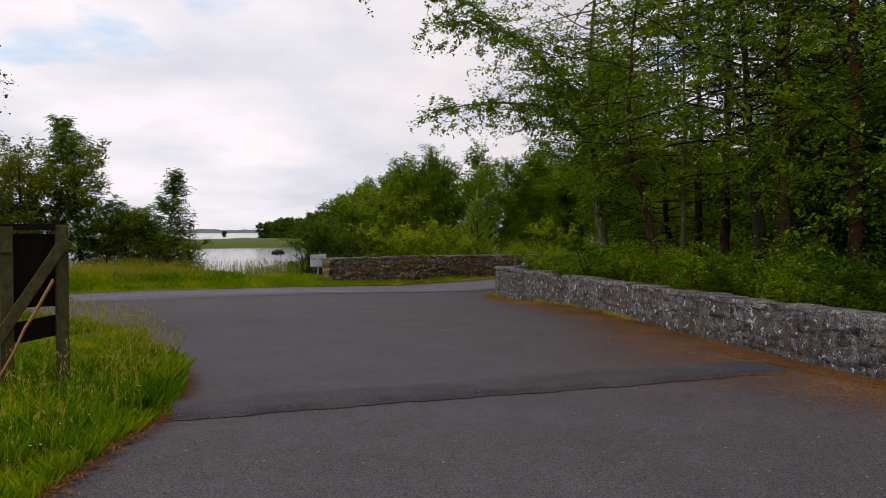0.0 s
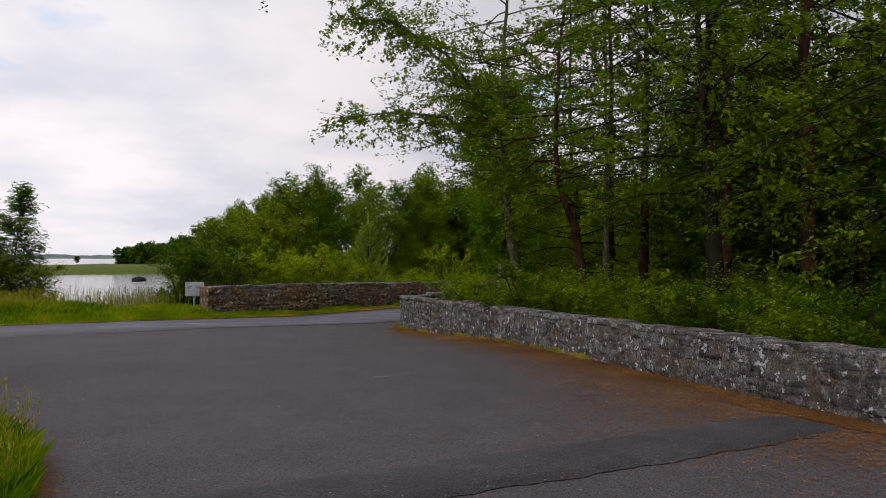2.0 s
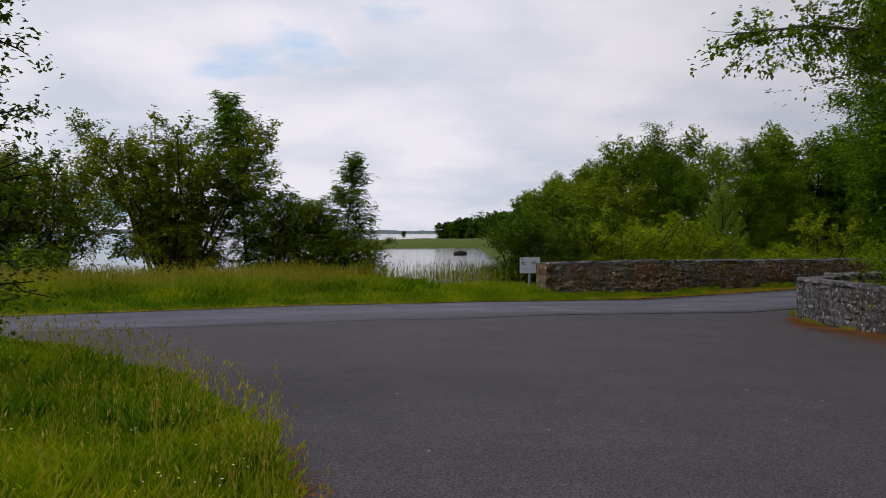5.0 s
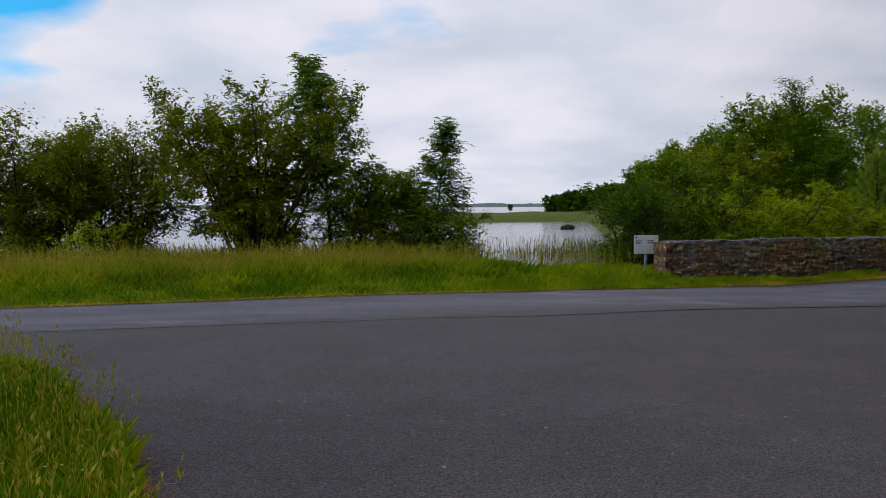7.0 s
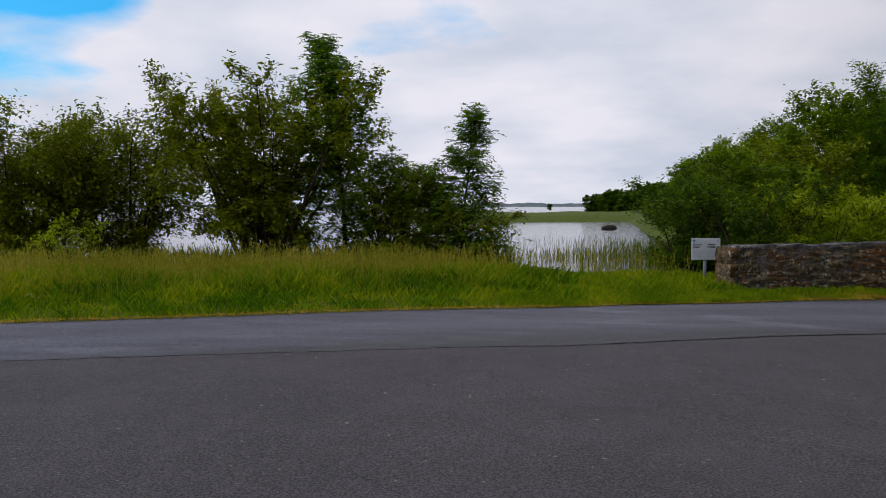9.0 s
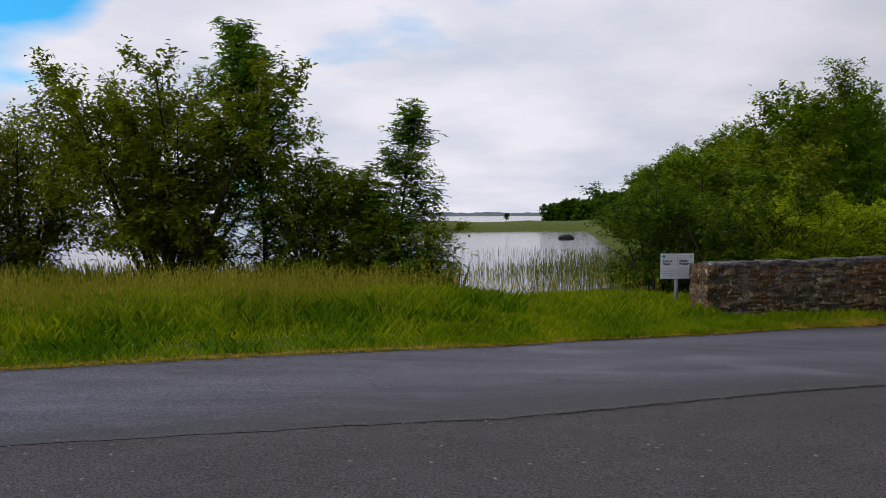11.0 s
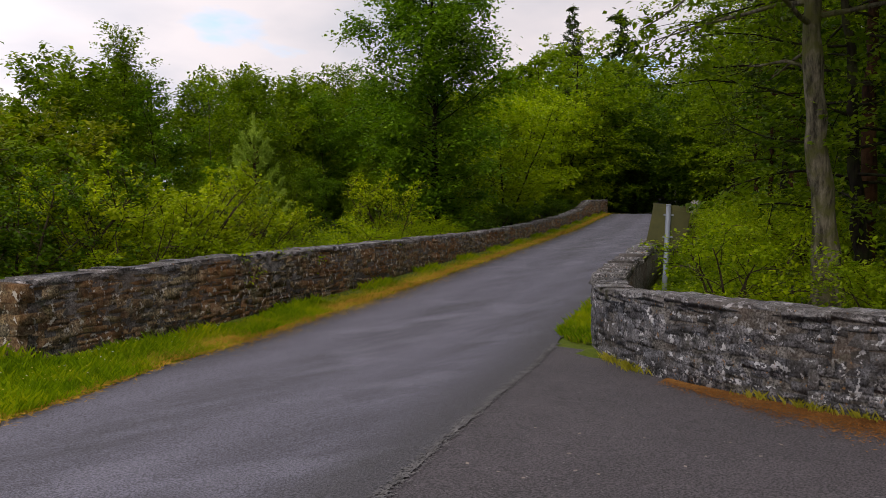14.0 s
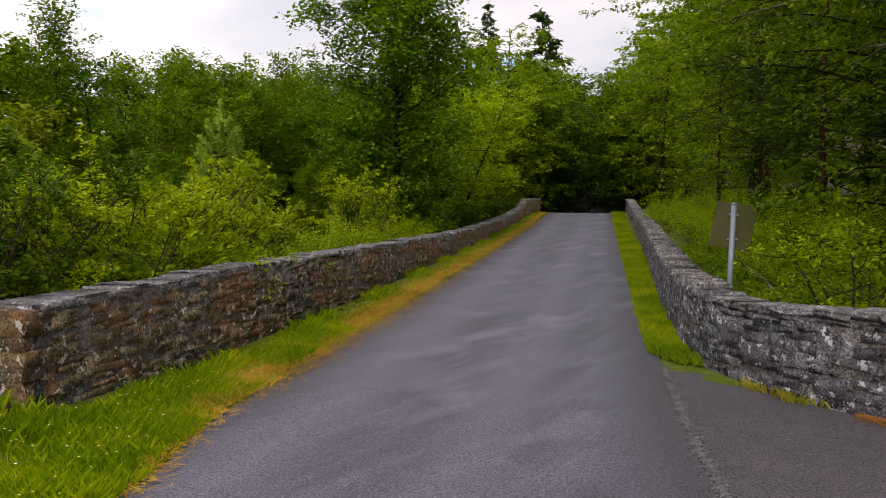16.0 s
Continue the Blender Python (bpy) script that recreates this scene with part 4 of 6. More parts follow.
plant("bramble_bush", young("", -8.2, 19.6), "small lime-green sapling in the bank's grass", "bush",
      grow(R(12), 1.3, 0.03, 0.5, 0.1, 30, 5, 2200, (0.07, 0.045), "crown", 0.7, 0.0, stems=4, fan=0.4, jitter=0.08), M_TWIG, M_LEAFLIME)

# ---- woodland behind the bridge's lake-side wall ----
wood_kinds = [
    plant("woodland_tree", young("", *xy(40, 24)), "slender green woodland tree in a dense stand", "tree",
          grow(R(20), 7.0, 0.07, 1.9, 0.06, 54, 8, 13000, (0.115, 0.068), "crown", 0.9, 0.02, jitter=0.26, sides=3, twigs=60, layer=0.5, clump=1.0), M_BARK, M_LEAF, "woodland by the bridge"),
    plant("woodland_tree", young("", *xy(42, 24)), "light green woodland tree in a dense stand", "tree",
          grow(R(21), 6.4, 0.06, 1.5, 0.06, 54, 8, 12000, (0.11, 0.066), "crown", 0.85, 0.0, stems=3, fan=0.2, jitter=0.26, sides=3, twigs=60, layer=0.4, clump=1.0), M_BARKPALE, M_LEAFBEECH, "woodland by the bridge"),
    plant("woodland_tree", young("", *xy(44, 24)), "dark green woodland tree in a dense stand", "tree",
          grow(R(22), 7.0, 0.07, 1.7, 0.05, 54, 8, 12500, (0.12, 0.075), "oval", 0.7, 0.02, jitter=0.26, sides=3, twigs=60, layer=0.6, clump=1.0), M_BARK, M_LEAFASH, "woodland by the bridge"),
]
wood_back = [
    plant("woodland_tree", young("", *xy(48, 27)), "green tree deep in a dense stand", "tree",
          grow(R(23), 7.0, 0.07, 1.9, 0.15, 44, 7, 5000, (0.20, 0.12), "crown", 0.9, 0.02, jitter=0.3, sides=3, twigs=0, clump=1.0), M_BARK, M_LEAF, "woodland by the bridge"),
    plant("woodland_tree", young("", *xy(52, 28)), "light green tree deep in a dense stand", "tree",
          grow(R(24), 6.6, 0.06, 1.6, 0.15, 44, 7, 4800, (0.20, 0.12), "crown", 0.85, 0.0, stems=2, fan=0.15, jitter=0.3, sides=3, twigs=0, clump=1.0), M_BARK, M_LEAFBEECH, "woodland by the bridge"),
]
r = R(33)
spots = []
for s in np.arange(15, 57, 2.2):
    for v, keep in ((21.4, 0.9), (23.8, 1), (26.6, 1), (30, 0.8)):
        if r.uniform() < keep:
            spots.append((s + r.normal() * 0.8 + (v - 20) * 0.25, v + r.normal() * 0.8))
for y_ in np.arange(36, 100, 5.5):
    for k_ in range(2):
        x_ = 11.6 + 0.19 * (y_ - 25) + k_ * 3.4 + r.normal() * 0.4
        spots.append(sv(x_, y_ + r.normal()))
for q, (s, v) in enumerate(spots):
    x_, y_ = xy(s, v)
    if v < 19.5 or x_ < 10.4 + 0.19 * (y_ - 25):
        continue
    g_ = 0.850 + 0.0080 * max(0, s - 14) + r.uniform(-0.07, 0.08)
    g_ *= 0.45 if v < 22.3 else 1.0
    g_ *= (0.98 if s < 22 else 0.87) if y_ - 0.35 * x_ > 24 else 1.0
    near_ = v < 25.2 and s < 48
    copy_thing(wood_kinds[q % 3] if near_ else wood_back[q % 2], pose(x_, y_, float(land_z(x_, y_)) - 0.1, 0, 0, r.uniform(0, 360)) @ Matrix.Scale(float(g_), 4))

for s, v, g_ in ((43, 33, 1.08), (46, 36, 1.18), (48, 31.5, 1.12), (51, 35, 1.27), (54, 32, 1.25), (57, 35, 1.35), (60, 31, 1.3), (40, 37, 1.12)):
    x_, y_ = xy(s, v)
    copy_thing(wood_back[int(s) % 2], pose(x_, y_, float(land_z(x_, y_)) - 0.1, 0, 0, s * 53) @ Matrix.Scale(g_, 4))

for q, y_ in enumerate(np.arange(33, 112, 3.6)):
    x_ = 9.3 + 0.18 * (y_ - 25) + r.normal() * 0.3
    copy_thing(wood_back[q % 2], pose(x_, y_, float(land_z(x_, y_)) - 0.1, 0, 0, r.uniform(0, 360)) @ Matrix.Scale(r.uniform(0.34, 0.46), 4))

plant("sycamore_tree", young("", 24.2, 27.4), "tall dark-green tree standing over the wall", "tree",
      grow(R(40), 10.5, 0.14, 2.6, 0.04, 150, 9, 52000, (0.14, 0.095), "crown", 0.65, 0.03, jitter=0.4, twigs=160, layer=0.35, clump=0.6), M_BARK, M_LEAFASH)
lime = plant("hazel_tree", young("", 33, 30.2), "rounded bright green hazel tree behind the wall", "tree",
             grow(R(41), 6.2, 0.13, 2.3, 0.05, 70, 8, 13000, (0.15, 0.10), "crown", 0.45, 0.03, stems=4, fan=0.3, jitter=0.26, sides=4, twigs=40, layer=0.6, clump=1.1), M_BARK, M_LEAFFRESH, "hazels by the lane")
for x_, y_, g_ in ((29, 30.8, 0.75), (38, 33.5, 1.1), (44, 35.5, 1.15), (50, 37.5, 1.15), (42, 39, 1.1), (27.5, 29.0, 0.55), (56, 40, 1.15)):
    copy_thing(lime, pose(x_, y_, float(land_z(x_, y_)) - 0.1, 0, 0, x_ * 40) @ Matrix.Scale(g_, 4))
arching = plant("bramble_bush", young("", 9.7, 22.3), "bright lime-green shrub with arching shoots behind the wall", "bush",
      grow(R(42), 2.5, 0.05, 0.6, 0.10, 120, 5, 13000, (0.072, 0.045), "crown", 0.9, 0.03, stems=16, fan=0.75, jitter=0.07), M_TWIG, M_LEAFLIME)
for x_, y_, g_ in ((8.8, 21.5, 0.8), (11.2, 23.2, 0.95), (12.4, 23.4, 0.8), (10.4, 22.2, 0.7)):
    copy_thing(arching, pose(x_, y_, float(land_z(x_, y_)) - 0.05, 0, 0, x_ * 70) @ Matrix.Scale(g_, 4))
plant("bramble_bush", young("", 8.3, 22.6), "bright lime-green shrub beside the wall's end", "bush",
      grow(R(43), 2.3, 0.05, 0.9, 0.1, 50, 5, 8000, (0.075, 0.045), "crown", 0.6, 0.05, stems=9, fan=0.8, jitter=0.1), M_TWIG, M_LEAFLIME)
plant("bramble_bush", young("", 18.4, 24.6), "lime-green sapling behind the wall", "bush",
      grow(R(44), 2.3, 0.05, 0.8, 0.1, 44, 5, 5500, (0.075, 0.045), "crown", 0.8, 0.0, stems=7, fan=0.5, jitter=0.1), M_TWIG, M_LEAFLIME)
plant("alder_bush", young("", 6.1, 22.9), "dark rounded bush between the water and the wall", "bush",
      grow(R(46), 2.4, 0.07, 1.1, 0.04, 60, 6, 13000, (0.085, 0.05), "crown", 0.6, 0.0, stems=7, fan=0.45, jitter=0.16), M_TWIG, M_LEAFDARK)
plant("alder_bush", young("", 8.4, 25.8), "tall green alder at the edge of the wood", "bush",
      grow(R(47), 3.3, 0.08, 1.4, 0.04, 70, 6, 12000, (0.13, 0.075), "crown", 0.6, 0.0, stems=6, fan=0.4, jitter=0.2), M_TWIG, M_LEAF)
plant("alder_bush", young("", 10.9, 29.2), "willow leaning over the water by the wood", "bush",
      grow(R(48), 3.9, 0.1, 1.7, 0.04, 70, 6, 13000, (0.15, 0.08), "crown", 0.6, 0.0, stems=6, fan=0.4, jitter=0.24), M_TWIG, M_LEAFOLIVE)
plant("alder_bush", young("", 7.2, 21.6), "dark green bush behind the notice", "bush",
      grow(R(45), 2.4, 0.08, 0.9, 0.06, 50, 6, 10000, (0.08, 0.048), "crown", 0.7, 0.0, stems=7, fan=0.45, jitter=0.13), M_TWIG, M_LEAFDARK)

# ---- the wood behind the yard wall ----
def bare(label, name, x, y, geo, bark, leafm, group=""):
    return plant(name, pose(x, y, float(land_z(x, y)) - 0.05), label, "tree", geo, bark, leafm, group)


LAYERED = dict(layer=0.75, clump=0.9)
old = bare("leaning pale-barked tree whose long limb reaches over the pavement", "beech_tree", 13.6, 12.27,
           grow(R(60), 12, 0.215, 3.4, 0.44, 46, 9, 26000, (0.10, 0.062), "crown", 0.2, 0.04, jitter=0.16,
                line=[(0, 0, -.2), (0.0, 0, 0.8), (-0.12, 0.1, 1.8), (-0.3, 0.15, 3.0), (-0.4, 0.2, 4.4), (-0.5, 0.2, 6), (-0.4, 0.3, 8), (-0.3, 0.2, 10), (0, 0.2, 12)],
                extra=[([(-0.4, .2, 4.6), (-1.6, -.2, 5.2), (-3.2, -1, 5.6), (-5.2, -2.0, 5.4), (-7.4, -3.0, 4.9)], 0.07),
                       ([(-0.4, .2, 5.0), (-1.5, -.9, 5.6), (-3.0, -2.0, 5.9), (-4.6, -3.2, 5.7)], 0.06),
                       ([(-0.4, .2, 5.4), (-1.8, -.6, 6.3), (-3.6, -1.6, 7.2), (-5.6, -2.3, 7.6), (-7.5, -2.9, 7.2)], 0.06),
                       ([(-0.4, .2, 5.8), (-1.6, .4, 6.9), (-3.2, .2, 7.8), (-5.2, -.6, 8.6), (-7.3, -1.5, 8.5)], 0.06)], **LAYERED), M_BARKPALE, M_LEAF)
V, F = tube(bend((-0.25, 0.12, 3.2), (-0.55, 0.35, 0.5), 1.0, R(68), 7, 0.10, 0.16), np.linspace(0.035, 0.012, 7), 6)
part_mesh("dead_limb", mesh_from("dead_limb", V, F, M_BARKPALE), old, "short bare pale limb", True)
bare("old tree with an S-shaped reddish trunk", "pine_tree", 11.9, 7.2,
     grow(R(61), 12, 0.15, 3.0, 0.46, 40, 8, 13000, (0.10, 0.062), "crown", 0.1, 0.04, jitter=0.16,
          line=[(0, 0, -.2), (0, 0, 0.6), (-.08, .05, 1.5), (-.2, 0.1, 2.3), (-.55, .2, 3.1), (-.75, .2, 4.2), (-.7, .2, 5.6), (-.5, .1, 8), (-.4, 0, 12)], **LAYERED), M_BARKPINE, M_LEAF)
bare("thick dark beech trunk with low side branches", "beech_tree", 10.9, 2.3,
     grow(R(62), 13, 0.16, 3.6, 0.36, 44, 9, 15000, (0.095, 0.060), "crown", 0.1, 0.05, jitter=0.16,
          line=[(0, 0, -.2), (0, 0, 1.0), (-.05, .03, 2.4), (-.22, .1, 3.8), (-.3, .1, 5.2), (-.55, .25, 7.5), (-.6, .3, 13)], **LAYERED), M_BARK, M_LEAF)
bare("slim pale trunk among darker trees", "birch_tree", 14.1, 8.9,
     grow(R(63), 12, 0.11, 2.4, 0.46, 30, 8, 8000, (0.10, 0.062), "crown", 0.2, 0.04, jitter=0.16,
          line=[(0, 0, -.2), (0, 0, 1.5), (.03, .02, 4), (.02, .05, 7), (0, 0, 12)], **LAYERED), M_BARKPALE, M_LEAF)
pine = bare("tall pine with an orange-brown trunk", "pine_tree", 13.5, 4.3,
            grow(R(64), 15, 0.15, 2.4, 0.42, 40, 8, 6500, (0.15, 0.055), "crown", 0.1, 0.03, jitter=0.16, sides=4, twigs=90, layer=0.8, clump=1.0,
                 line=[(0, 0, -.2), (0, 0, 2), (.05, 0, 5), (0, .06, 9), (0, 0, 15)]), M_BARKPINE, M_NEEDLES, "pines of the wood")
bare("dark curved trunk near the wall", "beech_tree", 10.8, -1.6,
     grow(R(65), 13, 0.15, 3.2, 0.34, 44, 9, 15000, (0.09, 0.058), "crown", 0.1, 0.05, jitter=0.16, **LAYERED,
          line=[(0, 0, -.2), (0, 0, 0.5), (-.15, .1, 1.4), (-.3, .25, 2.4), (-.2, .3, 3.6), (-.1, .2, 5), (0, .1, 8), (0, 0, 12)]), M_BARK, M_LEAF)
dark = bare("leafy tree deep in the wood, shade put into its dark leaves", "beech_tree", 17.5, 1.0,
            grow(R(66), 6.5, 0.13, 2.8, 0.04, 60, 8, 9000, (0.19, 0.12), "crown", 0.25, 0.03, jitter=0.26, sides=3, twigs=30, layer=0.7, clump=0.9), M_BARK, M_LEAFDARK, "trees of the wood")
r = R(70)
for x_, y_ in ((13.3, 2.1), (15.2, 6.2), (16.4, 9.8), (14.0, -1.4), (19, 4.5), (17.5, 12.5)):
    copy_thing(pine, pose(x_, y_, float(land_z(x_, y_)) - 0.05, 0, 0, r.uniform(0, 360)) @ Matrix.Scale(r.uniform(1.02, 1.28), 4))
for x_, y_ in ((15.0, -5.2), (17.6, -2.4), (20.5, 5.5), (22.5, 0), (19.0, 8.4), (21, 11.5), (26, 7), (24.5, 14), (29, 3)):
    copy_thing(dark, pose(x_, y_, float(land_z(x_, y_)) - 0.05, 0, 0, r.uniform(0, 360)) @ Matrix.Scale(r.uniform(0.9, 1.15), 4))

# ---- trees beside the bridge on the wood's side ----
hang = bare("spreading beech with bright hanging leaves over the lane", "beech_tree", 31.0, 17.6,
            grow(R(80), 12.5, 0.18, 4.0, 0.17, 90, 10, 26000, (0.125, 0.078), "crown", 0.12, 0.06, jitter=0.24, sides=3, twigs=120, layer=0.8, clump=1.0), M_BARK, M_LEAFBEECH, "beeches by the lane")
far_hang = bare("leafy beech far along the lane", "beech_tree", *xy(47, 4.0),
                grow(R(82), 13, 0.2, 4.2, 0.08, 60, 8, 7500, (0.26, 0.16), "crown", 0.15, 0.06, jitter=0.3, sides=3, twigs=0, layer=0.75, clump=1.0), M_BARK, M_LEAFBEECH, "beeches by the lane")
for s, v, g_ in ((27.0, 3.9, 0.85), (42, 4.6, 0.95), (22.5, 1.5, 0.95)):
    x_, y_ = xy(s, v)
    copy_thing(hang, pose(x_, y_, float(land_z(x_, y_)) - 0.1, 0, 0, s * 77) @ Matrix.Scale(g_, 4))
for s, v, g_ in ((55, 4.5, 1.1), (44, -2, 1.2), (30, -3, 1.1), (63, 5.5, 1.1), (72, 6, 1.0), (61.5, 17.9, 0.95), (61, 7.4, 0.95), (73, 19, 0.95), (58, 19.8, 0.65), (65.5, 17.0, 0.85), (66, 8.2, 0.85), (70, 16.8, 0.9), (71, 8.6, 0.9), (112, 12, 0.9), (104, 7, 1.0), (104, 18, 1.0)):
    x_, y_ = xy(s, v)
    copy_thing(far_hang, pose(x_, y_, float(land_z(x_, y_)) - 0.1, 0, 0, s * 77) @ Matrix.Scale(g_, 4))
for s, v, g_ in ((25.5, 6.4, 0.7), (29.5, 7.0, 0.6), (33, 6.2, 0.7), (37.5, 7.0, 0.65), (23, 3.6, 0.85)):
    x_, y_ = xy(s, v)
    copy_thing(pine, pose(x_, y_, float(land_z(x_, y_)) - 0.1, 0, 0, s * 61) @ Matrix.Scale(g_, 4))
bare("thick dark trunk beside the bridge wall", "beech_tree", *xy(19.5, 6.2),
     grow(R(81), 12, 0.16, 3.0, 0.26, 46, 9, 12000, (0.11, 0.068), "crown", 0.1, 0.05, jitter=0.18, **LAYERED, line=[(0, 0, -.2), (-.02, .02, .5), (-.12, .08, 1.4), (-.22, .16, 2.4), (-.25, .2, 3.6), (-.4, .35, 5), (-.4, .4, 8), (-.3, .4, 12)]), M_BARK, M_LEAF)

# dark-leaved trees added past the crest to block light and blacken the lane's end
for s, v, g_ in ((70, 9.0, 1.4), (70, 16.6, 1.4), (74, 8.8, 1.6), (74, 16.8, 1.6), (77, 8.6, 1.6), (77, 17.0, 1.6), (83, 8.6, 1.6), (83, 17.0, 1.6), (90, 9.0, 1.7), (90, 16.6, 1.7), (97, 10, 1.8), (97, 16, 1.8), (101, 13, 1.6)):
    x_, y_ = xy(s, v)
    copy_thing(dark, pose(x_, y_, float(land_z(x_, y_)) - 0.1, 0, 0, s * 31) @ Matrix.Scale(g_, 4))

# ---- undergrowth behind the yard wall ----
shrub = plant("undergrowth_shrub", young("", 9.6, 6.0), "leafy green undergrowth behind the stone wall, darkened for canopy shade", "shrub",
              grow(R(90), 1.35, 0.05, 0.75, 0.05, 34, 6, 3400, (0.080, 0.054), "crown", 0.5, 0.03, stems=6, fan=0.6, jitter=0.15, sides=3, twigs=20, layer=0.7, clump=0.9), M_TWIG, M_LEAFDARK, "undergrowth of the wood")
r = R(91)
bright0 = plant("undergrowth_shrub", young("", 9.9, 8.6), "bright leafy undergrowth behind the stone wall", "shrub",
                grow(R(93), 1.2, 0.05, 0.7, 0.05, 34, 6, 3600, (0.072, 0.046), "crown", 0.7, 0.03, stems=6, fan=0.55, jitter=0.15, sides=3, twigs=20, clump=1.0), M_TWIG, M_LEAFBEECH, "undergrowth of the wood")
for q in range(27):
    y_ = -5.2 + q * 0.64
    for off in (0.95, 2.4):
        x_ = float(wall2_x(y_)) + 0.45 + off + r.normal() * 0.25
        if y_ < 11.8:
            copy_thing(bright0 if r.uniform() < (0.35 if y_ < 2 else 0.75) else shrub, pose(x_, y_ + r.normal() * 0.2, float(land_z(x_, y_)) - 0.05, 0, 0, r.uniform(0, 360)) @ Matrix.Scale(r.uniform(0.38, 0.85) * (1.0 if off < 1 else 1.15), 4))
bright = plant("undergrowth_shrub", young("", *xy(16.2, 8.3)), "bright green undergrowth behind the bridge wall", "shrub",
               grow(R(92), 1.3, 0.05, 0.75, 0.05, 40, 7, 4600, (0.060, 0.039), "crown", 0.6, 0.03, stems=6, fan=0.6, jitter=0.15, sides=3, twigs=20, layer=0.5, clump=1.0), M_TWIG, M_LEAFFRESH, "undergrowth by the bridge")
for s in np.arange(15.5, 50, 1.5):
    for v in (8.2, 6.4):
        x_, y_ = xy(s, v + r.normal() * 0.3)
        low = 0.5 if math.hypot(x_ - 13.6, y_ - 14.2) < 3.8 else 1.0
        copy_thing(bright, pose(x_, y_, float(land_z(x_, y_)) - 0.1, 0, 0, r.uniform(0, 360)) @ Matrix.Scale(low * r.uniform(0.55, 0.9) * (1.0 if v > 7 else 1.5), 4))
for s in np.arange(14.6, 30, 1.15):
    x_, y_ = xy(s, 16.75 + r.normal() * 0.2)
    copy_thing(bright, pose(x_, y_, float(land_z(x_, y_)) - 0.1, 0, 0, r.uniform(0, 360)) @ Matrix.Scale(r.uniform(0.75, 1.1), 4))
for s in np.arange(31, 56, 2.0):
    x_, y_ = xy(s, 17.2 + r.normal() * 0.3)
    copy_thing(shrub, pose(x_, y_, float(land_z(x_, y_)) - 0.1, 0, 0, r.uniform(0, 360)) @ Matrix.Scale(r.uniform(0.6, 1.0), 4))


# low ivy and weeds covering the soil behind the walls
r = R(95)
S_, V_ = r.uniform(13.6, 30, 16000), 9.55 - np.abs(r.normal(size=16000)) * 1.6
X_, Y_ = xy(S_, V_)
Y2_ = r.uniform(-4, 13, 12000)
X2_ = wall2_x(Y2_) + 0.55 + np.abs(r.normal(size=12000)) * 0.7
X_, Y_ = np.concatenate([X_, X2_]), np.concatenate([Y_, Y2_])
ok_ = X_ > wall2_x(Y_) + 0.5
X_, Y_ = X_[ok_], Y_[ok_]
H_ = 0.10 + 0.09 * np.sin(X_ * 3.1) * np.sin(Y_ * 2.7)
V, F = leaf_quads(np.column_stack([X_, Y_, land_z(X_, Y_) + 0.03 + H_ * r.uniform(0.2, 1.6, len(X_))]), r, 0.075, 0.058, 0.7)
tagged(part_mesh("ivy", mesh_from("ivy", V, F, M_LEAFBEECH)), "low ivy and weeds behind the stone wall", "ivy", kind="stuff")


# ---- grass ----
def blades(P, r, h, w, lean=0.35):
    n_ = len(P)
    a_ = r.uniform(0, 2 * np.pi, n_)
    d = np.stack([np.cos(a_), np.sin(a_), np.zeros(n_)], 1)
    b_ = r.uniform(0, 2 * np.pi, n_)
    l_ = np.stack([np.cos(b_), np.sin(b_), np.zeros(n_)], 1) * (r.uniform(0.05, 1, (n_, 1)) * lean)
    H = (h * r.uniform(0.45, 1.2, n_))[:, None]
    up = np.array([[0, 0, 1.0]])
    V = np.stack([P - d * w, P + d * w + l_ * H * 0.1, P + up * H + l_ * H * 1.1, P - d * w * 0.8 + up * H * 0.55 + l_ * H * 0.35], 1)
    F = np.arange(4 * n_).reshape(n_, 4)
    return V.reshape(-1, 3), F


def scatter(r, n_, x0, x1, y0, y1, ok):
    P = np.column_stack([r.uniform(x0, x1, n_), r.uniform(y0, y1, n_)])
    P = P[ok(P[:, 0], P[:, 1])]
    return np.column_stack([P, land_z(P[:, 0], P[:, 1]) - 0.02])


def grass(label, P, r, h, w, material, lean=0.35, name="grass"):
    V, F = blades(P, r, h, w, lean)
    return tagged(part_mesh(name, mesh_from(name, V, F, material)), label, "grass", kind="stuff")


r = R(120)
P = scatter(r, 330000, -7.0, 0.5, -8, 9.2, lambda x, y: (x < left_edge(y) + 0.05) & (y < near_edge(x) - 0.6))
grass("lush green verge grass beside the pavement", P, r, 0.15 + 0.07 * np.sin(P[:, 0] * 2.1) * np.sin(P[:, 1] * 1.7), 0.0035, M_GRASS, 0.9)
def clumps(x, y):
    return np.sin(x * 2.3 + 1.7 * np.sin(y * 1.9)) * np.sin(y * 2.7 + 1.3 * np.sin(x * 1.6)) > 0.1


P = scatter(r, 150000, -7.0, 0.5, -8, 9.2, lambda x, y: (x < left_edge(y) - 0.05) & (y < near_edge(x) - 0.6) & clumps(x, y))
grass("deep green tufts in the verge grass", P, r, np.full(len(P), 0.24), 0.0035, M_GRASSDEEP, 0.8)
P = scatter(r, 120000, -20, 7, 11, 26, lambda x, y: (y > far_edge(x) + 0.1) & (y < far_edge(x) + 8) & clumps(x, y) & (x < 2.5))
grass("deep green tufts along the lane by the lake", P, r, 0.16 + 0.16 * smooth(0.2, 2.6, P[:, 1] - far_edge(P[:, 0])), 0.0032, M_GRASSDEEP, 0.9)


